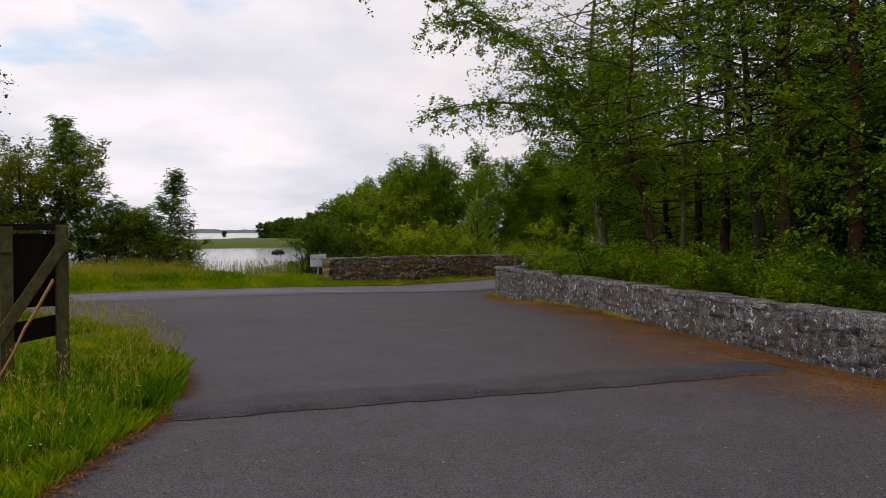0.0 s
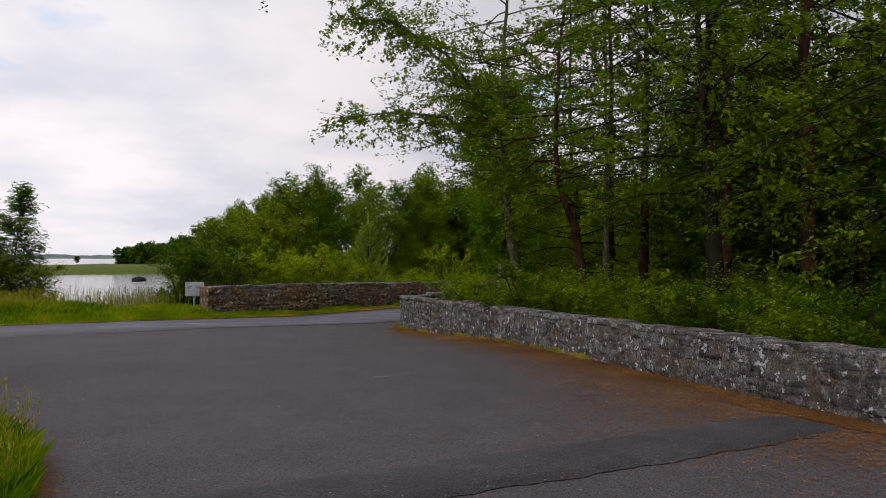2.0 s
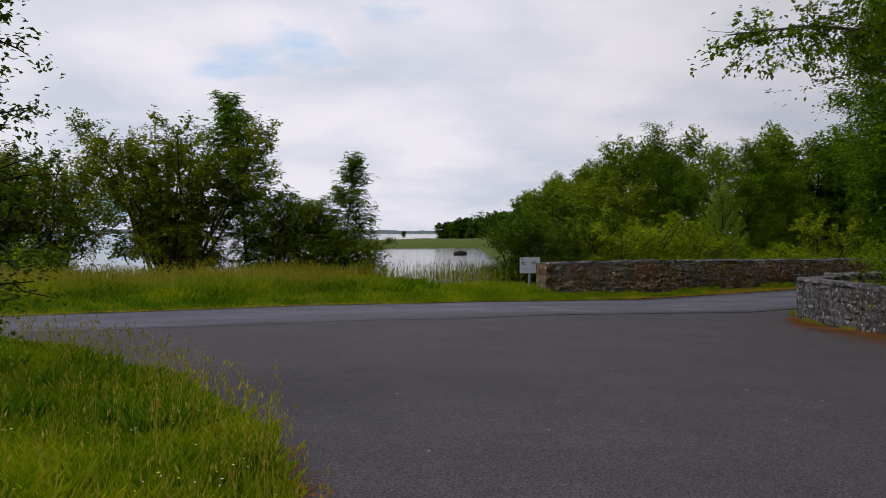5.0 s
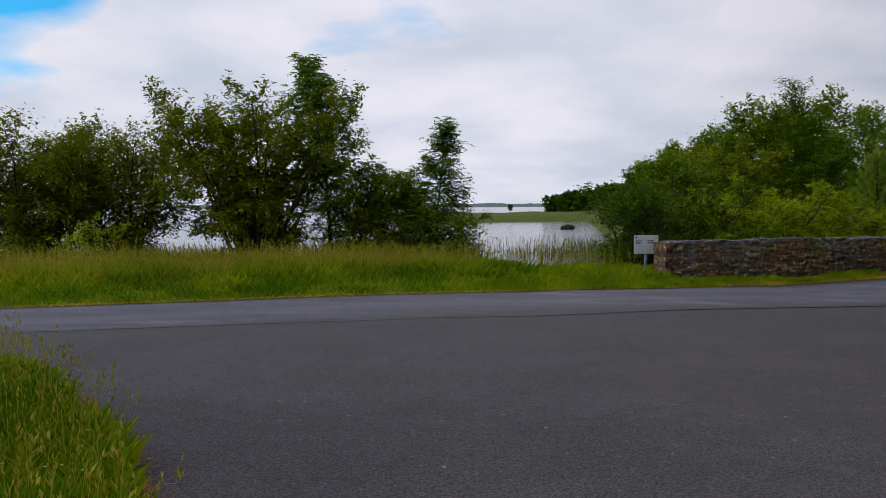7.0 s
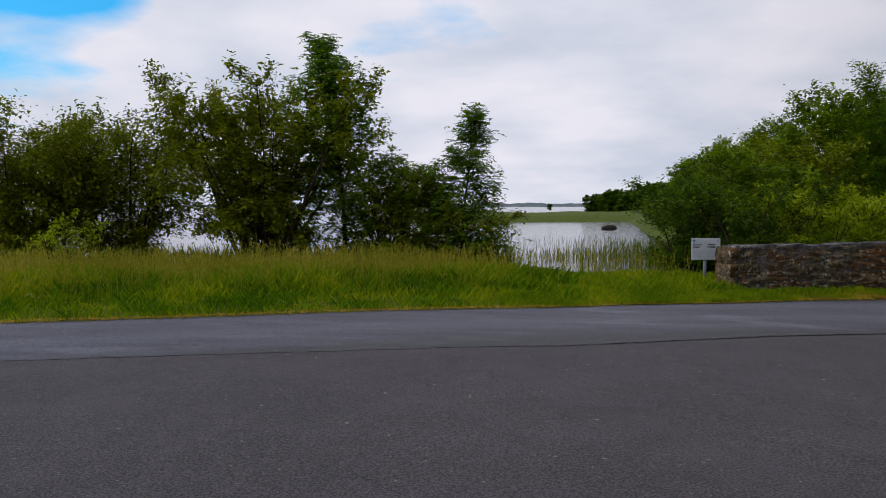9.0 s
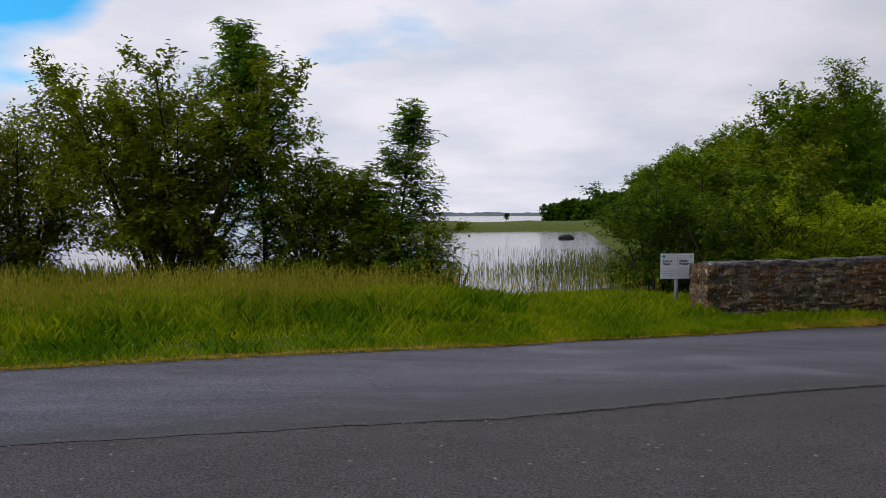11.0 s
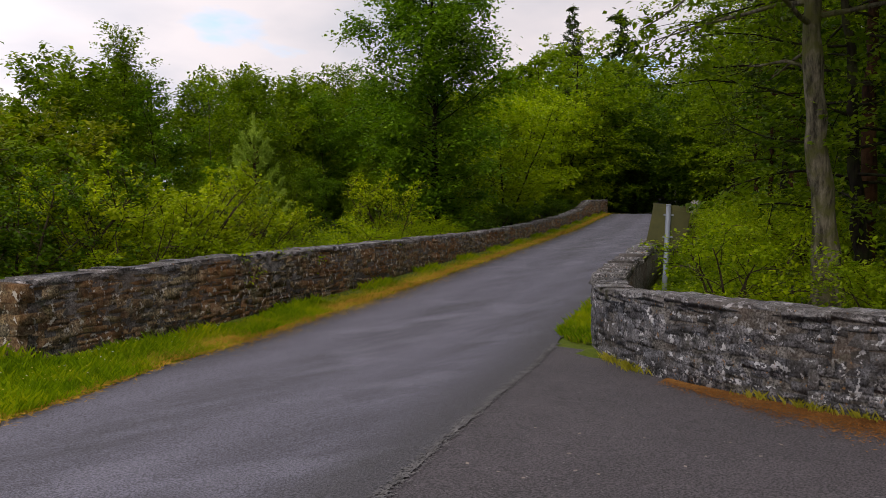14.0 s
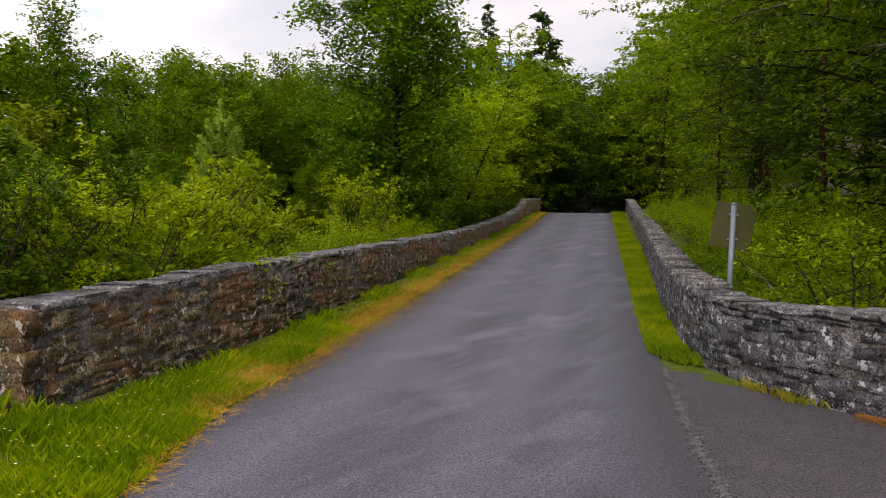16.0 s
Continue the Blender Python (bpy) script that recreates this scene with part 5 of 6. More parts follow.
def stalks(label, P, r, h, w, head):
    """Seeding grasses: thin leaning stems with a plume of small seeds."""
    n_ = len(P)
    H = h * r.uniform(0.6, 1.15, n_)
    b_ = r.uniform(0, 2 * np.pi, n_)
    tip = P + np.stack([np.cos(b_) * H * 0.22, np.sin(b_) * H * 0.22, H], 1)
    d = np.stack([np.sin(b_), -np.cos(b_), np.zeros(n_)], 1) * w
    V1 = np.stack([P - d, P + d, tip + d * 0.5, tip - d * 0.5], 1).reshape(-1, 3)
    k_ = 4
    C = np.repeat(tip, k_, 0) + r.normal(size=(n_ * k_, 3)) * (0.012, 0.012, head * 0.45)
    V2, F2 = leaf_quads(C, r, head * 0.5, 0.012, 0.2, np.tile((0, 0, 1.6), (n_ * k_, 1)))
    V, F = join([(V1, np.arange(4 * n_).reshape(n_, 4)), (V2, F2)])
    return tagged(part_mesh("seeding_grass", mesh_from("seeding_grass", V, F, M_GRASSDRY)), label, "grass", kind="stuff")


P = scatter(r, 8000, -6, 0.5, -6, 9.0, lambda x, y: (x < left_edge(y) + 0.02) & (y < near_edge(x) - 0.4) & (r.uniform(size=len(x)) < 0.3 + 0.7 * smooth(-1.4, 0.0, x - left_edge(y))))
stalks("tall seeding grasses beside the pavement", P, r, np.full(len(P), 0.52), 0.0018, 0.08)
P = scatter(r, 250000, -20, 7, 11, 28, lambda x, y: (y > far_edge(x) + 0.0) & (y < far_edge(x) + 10) & ((y < 18.4) | (x < 6) | (y > 19.6)))
e_ = P[:, 1] - far_edge(P[:, 0])
grass("green verge grass along the lane by the lake", P, r, 0.10 + 0.24 * smooth(0.2, 2.6, e_) * (1 - 0.45 * smooth(0, 4, P[:, 0])) * (1 + 0.35 * np.sin(P[:, 0] * 1.7 + np.sin(P[:, 1] * 2.3))), 0.0042, M_GRASS, 0.9)
P = scatter(r, 30000, -20, 5, 13, 28, lambda x, y: (y > far_edge(x) + 1.3) & (y < far_edge(x) + 9) & (r.uniform(size=len(x)) < 1 - 0.8 * smooth(-1, 2, x)))
stalks("tall straw-coloured seeding grass on the bank", P, r, 0.60 + 0.14 * np.sin(P[:, 0] * 1.3) * np.sin(P[:, 1] * 1.9), 0.003, 0.13)
P = scatter(r, 110000, -12, 14, 26.5, 60, lambda x, y: (y > far_edge(x) + 11.5) & (x > -1.5 + (y - 30) * 0.05) & (x < 9.0 + 0.17 * (y - 25)) & (r.uniform(size=len(x)) < 0.015 + 0.42 * smooth(1, 8, x - 0.14 * (y - 25) + 1.5 * np.sin(y * 0.35)) * smooth(62, 34, y)))
P[:, 2] = np.maximum(P[:, 2], WATER_Z - 0.1)
grass("reeds standing in the shallow water", P, r, np.full(len(P), 0.52), 0.0055, M_REED, 0.2, "reeds")
P = scatter(r, 26000, -22, 2.0, 24.5, 31, lambda x, y: (y > far_edge(x) + 9.5) & (y < far_edge(x) + 15.5) & (r.uniform(size=len(x)) < 0.75 - 0.5 * smooth(-2, 2, x)))
P[:, 2] = np.maximum(P[:, 2], WATER_Z - 0.1)
grass("tall green reeds along the lake's edge", P, r, np.full(len(P), 0.95), 0.009, M_REED, 0.3, "reeds")
r = R(128)
P = scatter(r, 260000, 1.0, 11.5, 14, 22, lambda x, y: (y > far_edge(x) - 0.03) & (y < far_edge(x) + 2.2) & ~((sv(x, y)[0] > 11.6) & (sv(x, y)[1] > 15.4)))
grass("short thick green grass beside the lane", P, r, 0.065 + 0.045 * np.sin(P[:, 0] * 2.7 + 1) * np.sin(P[:, 1] * 3.1) + 0.03 * smooth(0, 0.8, P[:, 1] - far_edge(P[:, 0])), 0.0018, M_GRASS, 0.9)
# verges of the bridge
r = R(130)
ss = 11 + 47 * r.uniform(0, 1, 80000) ** 1.7
vv = np.where(r.uniform(size=80000) < 0.5, r.uniform(14.45, 15.4, 80000), r.uniform(10.0, 10.7, 80000))
keep = ~((vv < 12) & ((ss < 15.55) | (vv > 10.12 + 0.5 * np.clip((ss - 15.45) / 0.8, 0, 1) ** 0.6))) & ~((vv > 12) & (vv < 14.9) & (r.uniform(size=len(vv)) < 0.8) & (ss > 13.5))
X_, Y_ = xy(ss[keep], vv[keep])
P = np.column_stack([X_, Y_, paved_z(X_, Y_) + 0.0])
grass("grass growing along the foot of the bridge walls", P, r, np.where(vv[keep] > 12, 0.07 + 0.13 * smooth(14.95, 15.35, vv[keep]) * (np.sin(ss[keep] * 1.9) > 0.2), 0.12), 0.0028, M_GRASS, 0.9)
k2 = r.uniform(size=len(P)) < 0.5
grass("straw-coloured grass among the green by the bridge walls", P[k2] + (0.03, 0.02, 0), r, np.full(k2.sum(), 0.09), 0.003, M_GRASSDRY, 0.9)

# broad-leaved docks at the foot of the lake-side wall
def dock(r):
    V, F = [], []
    for q in range(11):
        az = q * 2.4 + r.uniform(-0.3, 0.3)
        L, W = r.uniform(0.16, 0.30), r.uniform(0.035, 0.055)
        c, s_ = math.cos(az), math.sin(az)
        k0 = len(V)
        for g in range(6):
            f = g / 5
            w = W * math.sin(math.pi * min(1, 0.1 + 0.9 * f)) + 0.004
            h, o = L * 0.9 * math.sin(f * 1.9) * 0.8, L * f
            for e in (-1, 0, 1):
                V.append((c * o - s_ * w * e, s_ * o + c * w * e, h + 0.018 * abs(e)))
        for g in range(5):
            for e in range(2):
                a_ = k0 + g * 3 + e
                F.append((a_, a_ + 1, a_ + 4, a_ + 3))
    return V, F


r = R(135)
V, F = dock(r)
first_dock = None
for q in range(9):
    x_, y_ = xy(13.0 + q * 0.95 + r.uniform(-0.2, 0.2), 15.27 + r.normal() * 0.05)
    m_ = pose(x_, y_, float(paved_z(x_, y_)) + 0.025, 0, 0, r.uniform(0, 360)) @ Matrix.Scale(r.uniform(0.4, 0.75), 4)
    if first_dock is None:
        first_dock = tagged(part_mesh("dock_plant", mesh_from("dock_plant", V, F, M_LEAFFRESH), shade=True), "broad-leaved green dock plant at the wall's foot", "weed", "docks by the wall")
        first_dock.matrix_basis = m_
    else:
        copy_thing(first_dock, m_)

# litter strips
def strip(name, label, S, lo, hi, material, z0, cat):
    me = ribbon(name, S, lo, hi, 5, lambda x, y: paved_z(x, y) + z0, material)
    return tagged(part_mesh(name, me, shade=True), label, cat, kind="structure")


strip("needle_litter", "rusty pine needles drifted along the wall's foot", np.linspace(-14, 13.2, 260),
      lambda y: (wall2_x(y) - (0.22 + 0.30 * math.exp(-((y + 2.6) / 2.2) ** 2) + 0.08 * math.sin(y * 2.3)) * min(1, max(0.3, (13.5 - y) / 5)) + ragged(y * 0.6, 0.06), y),
      lambda y: (wall2_x(y) + 0.12, y), M_NEEDLE, 0.016, "litter")
strip("straw_litter", "dry straw-coloured grass along the lane's edge", np.linspace(12.6, 58, 600),
      lambda s: xy(s, 15.1 - 0.52 * min(1, (s - 12.6) / 1.6) + ragged(s * 0.6, 0.03)), lambda s: xy(s, 15.05 + 0.15 * min(1, (s - 12.6) / 1.6) + 0.12 * math.sin(s * 1.1)), M_STRAW, 0.030, "litter")
strip("verge_soil", "grassy strip along the lane's edge", np.linspace(15.55, 58, 500),
      lambda s: xy(s, 9.8), lambda s: xy(s, 9.85 + 0.25 + 0.48 * min(1, (s - 15.5) / 1.0) ** 0.7 + ragged(s * 0.6, 0.05)), M_SOIL, 0.014, "verge")

def flakes(name, label, X, Y, Z, r, length, width, material):
    """Loose needles, straws or chips lying on the ground, too many to count."""
    n_ = len(X)
    a_ = r.uniform(0, 2 * np.pi, n_)
    k_ = r.uniform(0.5, 1.4, n_)
    d = np.stack([np.cos(a_) * length * k_, np.sin(a_) * length * k_, r.normal(size=n_) * 0.12 * length], 1) * 0.5
    q = np.stack([-np.sin(a_) * width, np.cos(a_) * width, np.zeros(n_)], 1) * 0.5
    C = np.stack([X, Y, Z + r.uniform(0.002, 0.012, n_)], 1)
    V = np.stack([C - d, C + q, C + d, C - q], 1).reshape(-1, 3)
    return tagged(part_mesh(name, mesh_from(name, V, np.arange(4 * n_).reshape(n_, 4), material)), label, "litter", kind="stuff")


r = R(140)
n_ = 60000
Y_ = r.uniform(-6, 13, n_)
X_ = wall2_x(Y_) + 0.05 - np.abs(r.normal(size=n_)) * (0.62 + 0.7 * np.exp(-((Y_ + 2.0) / 3.0) ** 2)) * np.clip((14.5 - Y_) / 7, 0.25, 1)
flakes("pine_needles", "rusty fallen needles and leaves by the wall", X_, Y_, paved_z(X_, Y_) + 0.014, r, 0.065, 0.010, M_FLAKE)
n_ = 9000
Y_ = r.uniform(-9, 6.5, n_)
X_ = left_edge(Y_) + 0.02 + np.abs(r.normal(size=n_)) * 0.13 - 0.10
flakes("dead_grass", "orange dead grass along the pavement's edge", X_, Y_, paved_z(X_, Y_) + 0.03, r, 0.09, 0.014, M_FLAKE)
n_ = 42000
S_ = 12.2 + 46 * r.uniform(size=n_) ** 1.7
V_ = 14.75 + r.normal(size=n_) * 0.24 + 0.25 * np.exp(-(S_ - 12))
X_, Y_ = xy(S_, V_)
flakes("dead_grass", "straw and dead grass along the lane's edge", X_, Y_, paved_z(X_, Y_) + 0.034, r, 0.11, 0.009, M_STRAWFLAKE)
n_ = 9000
X_ = r.uniform(-18, 7, n_)
Y_ = far_edge(X_) + r.normal(size=n_) * 0.10 + 0.02
flakes("dead_grass", "orange dead grass fringing the lane", X_, Y_, paved_z(X_, Y_) + 0.03, r, 0.10, 0.010, M_STRAWFLAKE)
n_ = 420
X_, Y_ = r.uniform(-2, 8, n_), r.uniform(-8, 13, n_)
flakes("grit", "pale grit and leaf scraps on the asphalt", X_, Y_, paved_z(X_, Y_) + 0.018, r, 0.035, 0.028, M_CHIP)
jx = np.linspace(3.6, 10.9, 700)
tagged(part_mesh("trim", ribbon("trim", jx, lambda x: (x, near_edge(x) - 0.012 + ragged(x * 0.7, 0.012)), lambda x: (x, near_edge(x) + 0.008 + ragged(x, 0.010) + 0.008 * math.sin(x * 3)), 3,
                                lambda x, y: paved_z(x, y) + 0.013, M_JOINT)), "pale worn joint between two layers of asphalt", "joint", kind="structure")
n_ = 3500
X_ = 0.5 + 10.6 * r.uniform(size=n_) ** 0.6
Y_ = near_edge(X_) + r.normal(size=n_) * (0.018 + 0.022 * r.uniform(size=n_))
flakes("grit", "pale grit along the joint of two asphalt layers", X_, Y_, paved_z(X_, Y_) + 0.010, r, 0.028, 0.02, M_JOINT)
bm = bmesh.new()
bmesh.ops.create_circle(bm, cap_ends=True, segments=14, radius=0.14)
for v in bm.verts:
    v.co.x *= 1.4 + 0.5 * math.sin(v.index * 2.1); v.co.y *= 0.5 + 0.2 * math.sin(v.index * 1.3)
pt = tagged(part("trim", bm, M_JOINT), "small pale patch worn into the asphalt", "patch", kind="structure")
pt.location = (4.05, 2.2, float(paved_z(4.05, 2.2)) + 0.012)

r = R(150)
n_ = 460
X_ = np.concatenate([r.uniform(-6, 9, n_), r.uniform(-4.5, -0.8, 520)])
Y_ = np.concatenate([far_edge(X_[:n_]) + np.abs(r.normal(size=n_)) * 1.0 + 0.15, r.uniform(-5, 7, 520)])
ok_ = np.concatenate([np.ones(n_, bool), X_[n_:] < left_edge(Y_[n_:]) - 0.1])
X_, Y_ = X_[ok_], Y_[ok_]
half = r.uniform(size=len(X_)) < 0.45
for m_, nm_, tx_ in ((half, M_FLOWERW, "tiny white flowers in the verge grass"), (~half, M_FLOWERY, "tiny yellow flowers in the verge grass")):
    ob = flakes("wild_flowers", tx_, X_[m_], Y_[m_], land_z(X_[m_], Y_[m_]) + r.uniform(0.08, 0.22, m_.sum()), r, 0.019, 0.019, nm_)
    ob["category"] = "flowers"
D_ = np.repeat(r.uniform(d_corner - 12, d_corner + 1, 26), 70) + r.normal(size=26 * 70) * 0.10
Q_ = np.array([np.concatenate(w2_line.at(d)) for d in D_])
off_ = np.abs(r.normal(size=len(D_))) * 0.06
P = np.column_stack([Q_[:, 0] - Q_[:, 3] * off_, Q_[:, 1] + Q_[:, 2] * off_])
P = np.column_stack([P, paved_z(P[:, 0], P[:, 1]) + 0.005])
grass("tufts of dry grass at the wall's foot", P, r, np.full(len(P), 0.095), 0.0022, M_GRASSDRY, 0.9)

# ---- signs ----
sign = thing("notice_sign", pose(5.62, 19.75, float(land_z(5.62, 19.75)), 0, 0, 2), "white bilingual hunting notice on a steel post", "sign")
bm = bmesh.new()
bmesh.ops.create_cone(bm, cap_ends=True, segments=14, radius1=0.038, radius2=0.038, depth=1.0, matrix=pose(0, 0.05, 0.30))
part("post", bm, M_STEEL, sign, "galvanised steel post", True)
sz = 0.60 - float(land_z(5.62, 19.75))
board = part("board", box_mesh((0.62, 0.02, 0.46), (0, 0, sz), (0, 0, 0), 0.006), M_SIGNWHITE, sign, "white printed notice board")


def lettering(text, x, z, size, material, parent, bold=0.0, shear=0.0):
    c = bpy.data.curves.new("lettering", "FONT")
    c.body, c.size, c.align_x, c.align_y, c.extrude, c.offset, c.shear = text, size, "LEFT", "TOP", 0.001, bold, shear
    ob = new("lettering", c)
    me = bpy.data.meshes.new_from_object(ob)
    bpy.data.objects.remove(ob)
    me.materials.append(material)
    ob = part_mesh("lettering", me, parent)
    ob.matrix_basis = pose(x, -0.013, z, 90, 0, 0)
    return ob


lettering("Cosc ar", -0.275, sz + 0.125, 0.056, M_INK, board, 0.002, 0.2)
lettering("Fhiach", -0.275, sz + 0.07, 0.056, M_INK, board, 0.002, 0.2)
lettering("Hunting", 0.03, sz + 0.125, 0.052, M_INK, board, 0.002, 0.2)
lettering("Prohibited", 0.03, sz + 0.07, 0.052, M_INK, board, 0.002, 0.2)
for x_ in (-0.28, 0.02):
    for q, w_ in enumerate((0.22, 0.25, 0.20, 0.23)):
        part("text_line", box_mesh((w_, 0.003, 0.010), (x_ + w_ / 2, -0.012, sz - 0.045 - q * 0.042)), M_INKGREY, board)
part("divider", box_mesh((0.006, 0.003, 0.36), (0.0, -0.012, sz - 0.01)), M_INKGREY, board)
part("emblem", box_mesh((0.05, 0.003, 0.045), (-0.255, -0.012, sz + 0.18), (0, 45, 0)), M_INKBLUE, board)
part("emblem", box_mesh((0.03, 0.003, 0.05), (0.25, -0.012, sz + 0.175)), M_INKGREY, board)

sx, sy = 14.75, 15.06
rs = thing("road_sign", pose(sx, sy, float(land_z(sx, sy)), 0, 2, -60), "back of a weathered road sign on a grey post", "sign")
bm = bmesh.new()
rz = 1.50 - float(land_z(sx, sy))
bmesh.ops.create_cone(bm, cap_ends=True, segments=16, radius1=0.042, radius2=0.042, depth=rz + 0.4, matrix=pose(0, 0, (rz - 0.4) / 2))
part("post", bm, M_STEEL, rs, "galvanised steel post", True)
bm = bmesh.new()
bmesh.ops.create_cone(bm, cap_ends=True, segments=16, radius1=0.047, radius2=0.040, depth=0.03, matrix=pose(0, 0, rz + 0.015))
part("post_cap", bm, M_STEEL, rs, "", True)
part("plate", box_mesh((0.62, 0.014, 0.62), (0.02, 0.055, rz - 0.36), (0, 9, 0), 0.004), M_SIGNBACK, rs, "algae-stained back of the sign plate")
part("plate", box_mesh((0.58, 0.012, 0.20), (0.04, 0.075, rz - 0.08), (0, 5, 0), 0.004), M_SIGNBACK, rs, "narrow upper plate")
for dz in (0.15, 0.52):
    part("bracket", box_mesh((0.16, 0.05, 0.03), (0.01, 0.03, rz - dz), (0, 0, 0), 0.004), M_STEEL, rs)

V, F = join([tube(bend((0, 0, 0), (0.5, 0.6, 0.5), 1.5, R(8), 9, 0.04, 0.13), np.linspace(0.022, 0.008, 9), 6), tube(bend((0.3, 0.32, 0.3), (-0.3, 0.6, 0.6), 0.7, R(9), 6, 0.0, 0.12), np.linspace(0.012, 0.005, 6), 5)])
db = tagged(part_mesh("dead_branch", mesh_from("dead_branch", V, F, M_BARKPALE), shade=True), "pale bare dead branch lying behind the road sign", "branch")
db.location = (14.7, 14.2, float(land_z(14.7, 14.2)) + 0.01)

# ---- timber board by the pavement ----
tb = thing("timber_stand", pose(-2.03, -1.9, float(land_z(-2.03, -1.9)), 0, 0, 12) @ Matrix.Diagonal((0.69, 0.78, 1.05, 1)), "dark weathered timber stand with braces in the grass", "stand")
for x_, y_, h_ in ((0.36, -0.05, 1.62), (-0.34, 0.55, 1.45), (-0.36, -0.05, 1.60)):
    part("post", box_mesh((0.17, 0.12, h_ + 0.3), (x_, y_, h_ / 2 - 0.15), (0, 0, 0), 0.008), M_WOOD, tb)
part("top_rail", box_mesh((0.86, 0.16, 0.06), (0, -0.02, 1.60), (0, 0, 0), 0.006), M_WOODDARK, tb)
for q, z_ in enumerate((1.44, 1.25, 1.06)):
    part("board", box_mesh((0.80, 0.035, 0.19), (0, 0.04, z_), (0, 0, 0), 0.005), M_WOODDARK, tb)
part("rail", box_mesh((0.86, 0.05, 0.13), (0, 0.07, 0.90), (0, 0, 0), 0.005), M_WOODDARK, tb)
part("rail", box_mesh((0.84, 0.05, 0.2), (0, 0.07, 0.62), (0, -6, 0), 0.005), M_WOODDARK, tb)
for x_ in (-0.36, 0.36):
    part("block", box_mesh((0.14, 0.10, 0.12), (x_, -0.11, 1.42), (0, 0, 0), 0.006), M_WOOD, tb)
part("brace", box_mesh((1.6, 0.07, 0.13), (-0.22, -0.15, 0.84), (0, -46, 0), 0.006), M_WOOD, tb, "long diagonal timber brace")
part("brace", box_mesh((1.2, 0.06, 0.10), (-0.85, -0.05, 1.10), (0, -46, 0), 0.006), M_WOOD, tb)
stick_line = bend((0.22, -0.22, 1.1), (-0.62, -0.08, -0.78), 1.6, R(5), 9, 0.0, 0.09)
V, F = tube(stick_line, np.linspace(0.022, 0.014, 9), 7)
st = tagged(part_mesh("fallen_branch", mesh_from("fallen_branch", V, F, M_STICK), shade=True), "bent yellowish dead branch leaning on the timber stand", "branch")
st.matrix_basis = tb.matrix_basis

# ---- lake: rock and far shores ----
bm = bmesh.new()
bmesh.ops.create_icosphere(bm, subdivisions=3, radius=1)
for v in bm.verts:
    v.co = Vector((v.co.x * 0.75, v.co.y * 0.5, v.co.z * 0.34)) * (1 + 0.25 * noise.noise(v.co * 2.0))
rk = tagged(part("rock", bm, M_ROCK, None, "", True), "dark rock standing out of the lake", "rock")
rk.location = (15.1, 84.0, WATER_Z + 0.10)


def mound(name, label, cat, x0, x1, yf, hgt, depth, material, seed, n_=120, base_z=WATER_Z - 0.1):
    """A long far bank with an uneven top."""
    r_ = R(seed)
    xs = np.linspace(x0, x1, n_)
    V, k_ = [], 7
    for x_ in xs:
        hh = hgt(x_) * (1 + 0.15 * math.sin(x_ * 0.11 + seed) + 0.08 * math.sin(x_ * 0.37))
        for q in range(k_):
            a_ = math.pi * q / (k_ - 1)
            V.append((x_ + r_.normal() * 0.2, yf(x_) + depth * (0.5 - 0.5 * math.cos(a_)), base_z + hh * math.sin(a_) ** 0.6 * (1 + r_.normal() * 0.04)))
    i_, j_ = np.meshgrid(np.arange(n_ - 1), np.arange(k_ - 1), indexing="ij")
    a_ = (i_ * k_ + j_).ravel()
    return tagged(part_mesh(name, mesh_from(name, V, np.stack([a_, a_ + k_, a_ + k_ + 1, a_ + 1], 1), material), shade=True), label, cat, kind="structure")


mound("reed_bank", "green reed bed across the water", "reeds", -10, 70, lambda x: 118 + 0.25 * (x - 10), lambda x: 1.35, 60, M_SOIL, 3)
# the far shore carries its haze in the base colour
mound("backdrop", "low far shore of the lake, distance haze painted into its blue-green", "shore", -700, 300, lambda x: 1050 + 0.05 * x, lambda x: 3.6 + 1.2 * math.sin(x * 0.02), 60, M_FARHAZE, 4, 400)
far_tree = plant("shore_tree", pose(20.5, 190, 0.3) @ Matrix.Scale(0.3, 4), "rounded lone tree on the far bank", "tree",
                 grow(R(200), 4.4, 0.2, 2.0, 0.05, 30, 4, 1500, (0.6, 0.4), "crown", 0.4, 0, jitter=0.5, sides=3, twigs=0), M_BARK, M_LEAFDARK, "trees on the far bank")
r = R(201)
for q in range(40):
    y_ = 168 + q * 0.7 + r.normal() * 3
    x_ = 27.5 + q * 0.75 + r.normal() * 0.8
    copy_thing(far_tree, pose(x_, y_, -0.3, 0, 0, r.uniform(0, 360)) @ Matrix.Scale(2.7 * (r.uniform(0.75, 1.1) + q * 0.03), 4))

# ---- hillside woods beyond the bridge ----
hill_tree = plant("hillside_tree", pose(*xy(88, 30), 0), "green tree on the wooded hillside", "tree",
                  grow(R(210), 9.0, 0.2, 3.0, 0.05, 36, 5, 2600, (0.5, 0.32), "oval", 0.45, 0.02, jitter=0.5, sides=3, twigs=0), M_BARK, M_LEAFBEECH, "trees of the hillside")
hill_tree.location.z = float(land_z(hill_tree.location.x, hill_tree.location.y))
conifer = plant("spruce_tree", pose(*xy(105, 24), 0), "dark spruce above the hillside wood", "tree",
                grow(R(211), 13, 0.2, 2.6, 0.1, 60, 5, 4000, (0.5, 0.18), "cone", 0.05, 0.03, jitter=0.25, sides=3, twigs=0), M_BARK, M_NEEDLES, "spruces of the hillside")
conifer.location.z = float(land_z(conifer.location.x, conifer.location.y))
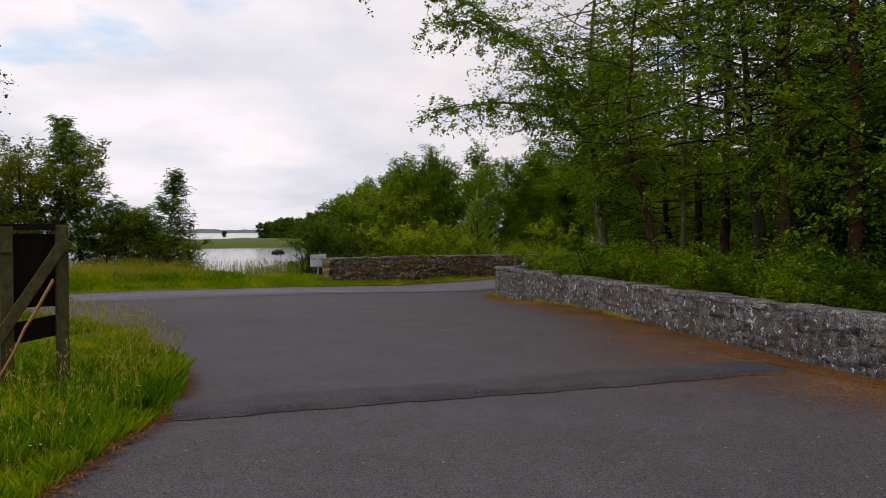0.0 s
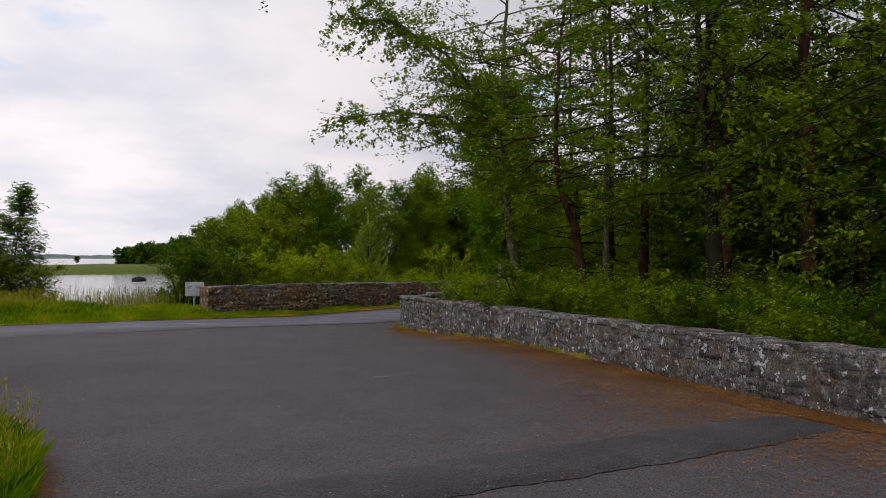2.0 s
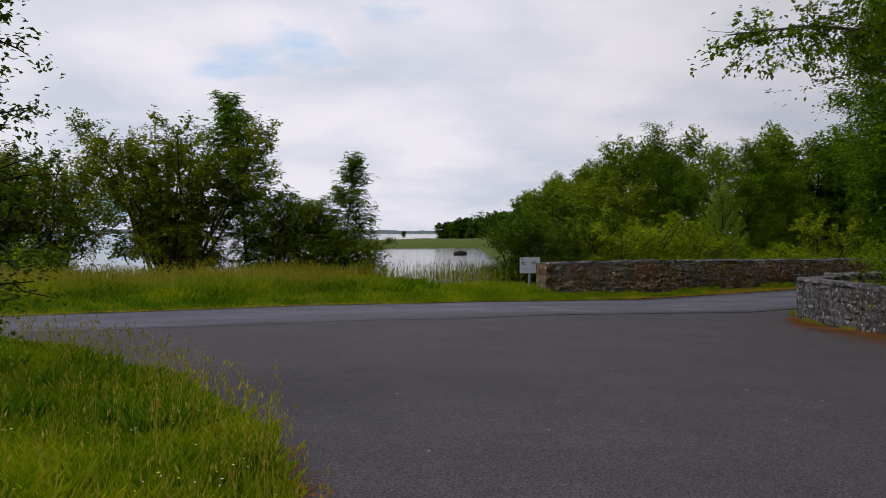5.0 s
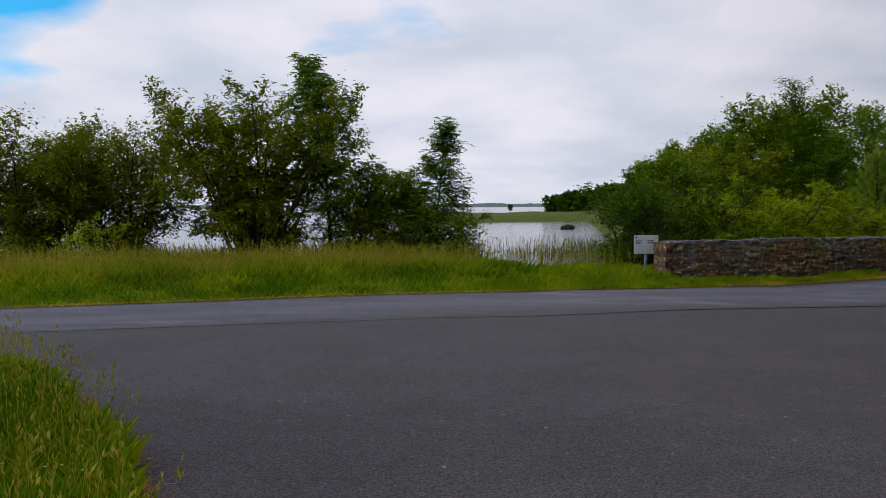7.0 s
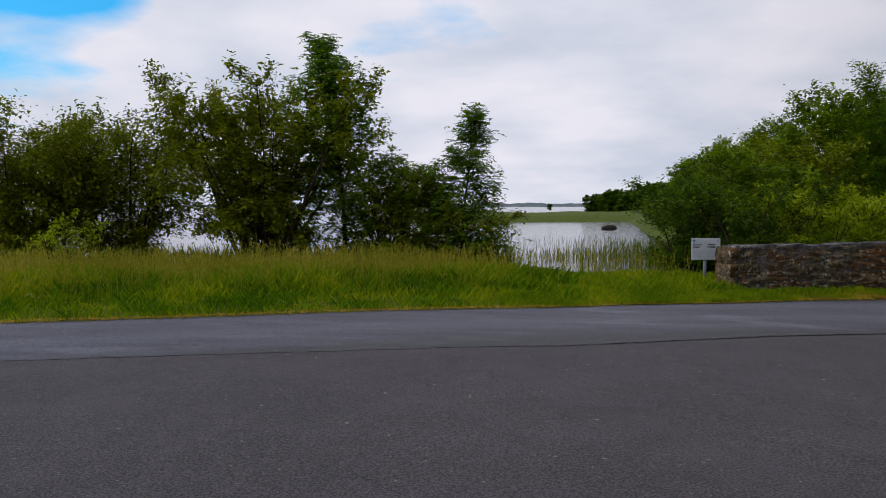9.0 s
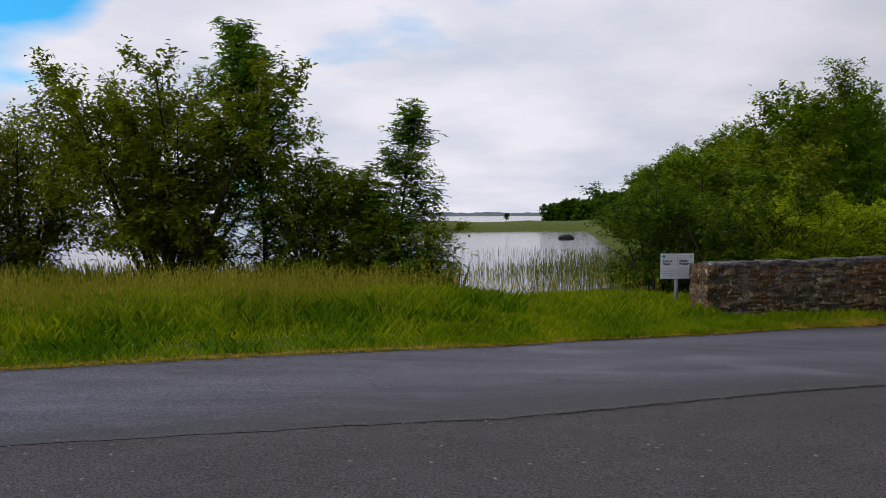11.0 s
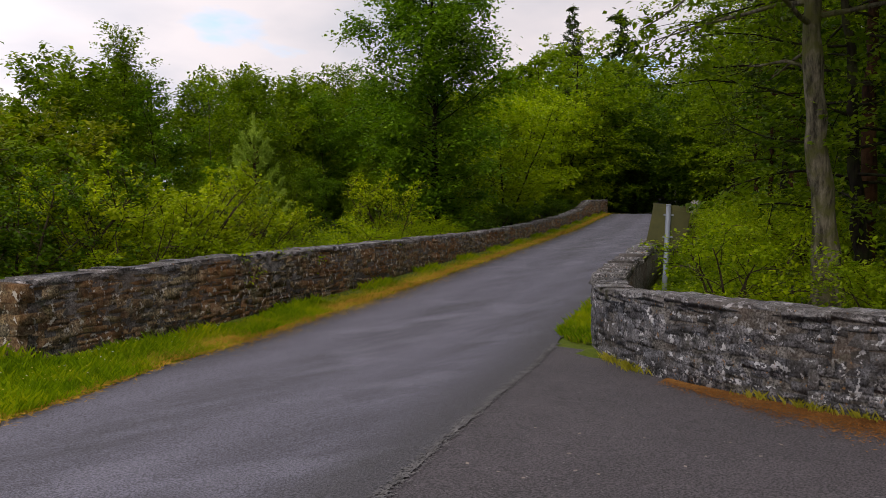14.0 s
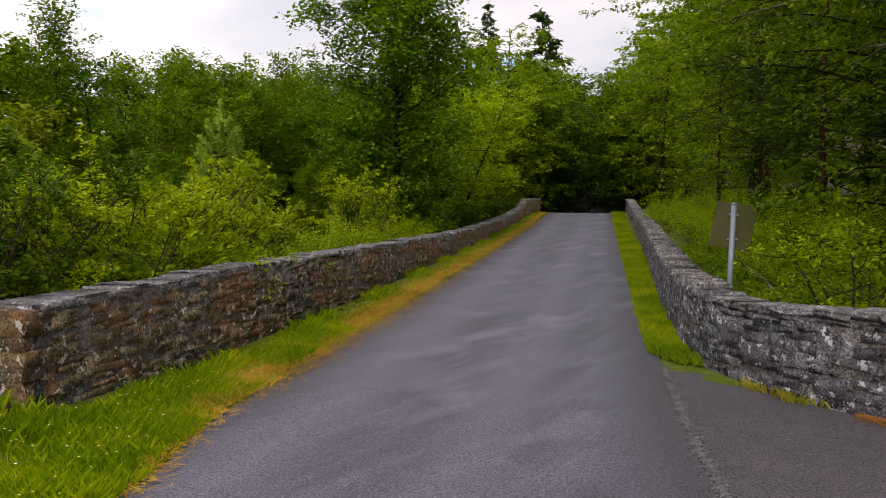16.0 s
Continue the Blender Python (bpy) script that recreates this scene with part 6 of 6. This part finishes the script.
for s in np.arange(62, 125, 6.0):
    for v in np.arange(21, 60, 6.5):
        if v > 0.8 * s:
            continue
        x_, y_ = xy(s + r.normal() * 1.5, v + r.normal() * 1.5)
        kind_ = conifer if r.uniform() < 0.02 else hill_tree
        copy_thing(kind_, pose(x_, y_, float(land_z(x_, y_)) - 0.3, 0, 0, r.uniform(0, 360)) @ Matrix.Scale(r.uniform(0.7, 0.98), 4))
for s in np.arange(100, 128, 7.0):
    for v in np.arange(-20, 21, 7.0):
        x_, y_ = xy(s + r.normal() * 1.5, v + r.normal() * 1.5)
        copy_thing(hill_tree, pose(x_, y_, float(land_z(x_, y_)) - 0.3, 0, 0, r.uniform(0, 360)) @ Matrix.Scale(r.uniform(0.85, 1.1), 4))

for x_, y_, g_ in ((70.0, 40.6, 1.45), (60.5, 43.2, 0.75), (57.5, 42.5, 0.66)):
    copy_thing(conifer, pose(x_, y_, float(land_z(x_, y_)) - 0.3, 0, 0, x_ * 9) @ Matrix.Scale(g_, 4))

# young pine behind the wall
def young_pine(r):
    wood, A, D = [], [], []
    wood.append(tube(np.array([(0, 0, -0.2), (0, 0, 1.2), (0.03, 0, 2.4), (0.0, 0, 3.5)]), np.array([0.05, 0.04, 0.025, 0.01]), 7))
    for q in range(46):
        f = q / 46
        z = 0.35 + 2.7 * f
        az = q * 2.4
        L = 1.05 * (1 - f) ** 0.75 + 0.22
        Q = bend((0, 0, z), (np.cos(az), np.sin(az), 0.25), L, r, 6, -0.22, 0.05)
        wood.append(tube(Q, np.linspace(0.014, 0.006, 6), 5))
        n_ = int(180 * L + 60)
        y = r.uniform(0.35, 1.0, n_) * 5
        b = np.minimum(y.astype(int), 4)
        A.append(Q[b] + (Q[b + 1] - Q[b]) * (y - b)[:, None]); D.append(Q[b + 1] - Q[b])
    n_ = 240
    z = r.uniform(2.6, 3.55, n_)
    A.append(np.column_stack([np.zeros(n_), np.zeros(n_), z])); D.append(np.tile((0, 0, 0.1), (n_, 1)))
    A, D = np.concatenate(A), np.concatenate(D)
    D = D / np.linalg.norm(D, axis=1)[:, None]
    d = D + r.normal(size=D.shape) * 0.45
    d /= np.linalg.norm(d, axis=1)[:, None]
    return join(wood), leaf_quads(A + d * 0.06, r, 0.15, 0.022, 0.3, d * 2)


plant("pine_sapling", young("", 14.75, 25.6, z=0.1), "young blue-green pine behind the wall", "tree", young_pine(R(220)), M_BARKPINE, M_YOUNGPINE)

# ---- the walls' stones, last ----
stone_wall("wall_north", "mossy brown rubble wall with flat coping stones", w1_line, 1, w1_top, 0.48, M_WALL1, (0, 11), R(300), lambda d: False, course=(0.035, 0.085), short=(0.09, 0.24), long=(0.22, 0.48))
stone_wall("wall_south", "grey lichen-spotted rubble wall curving round to the bridge", w2_line, -1, w2_top, 0.46, M_WALL2,
           (d_corner - 7.5, d_corner + 3.5), R(301), lambda d: d > d_corner + 1.6)
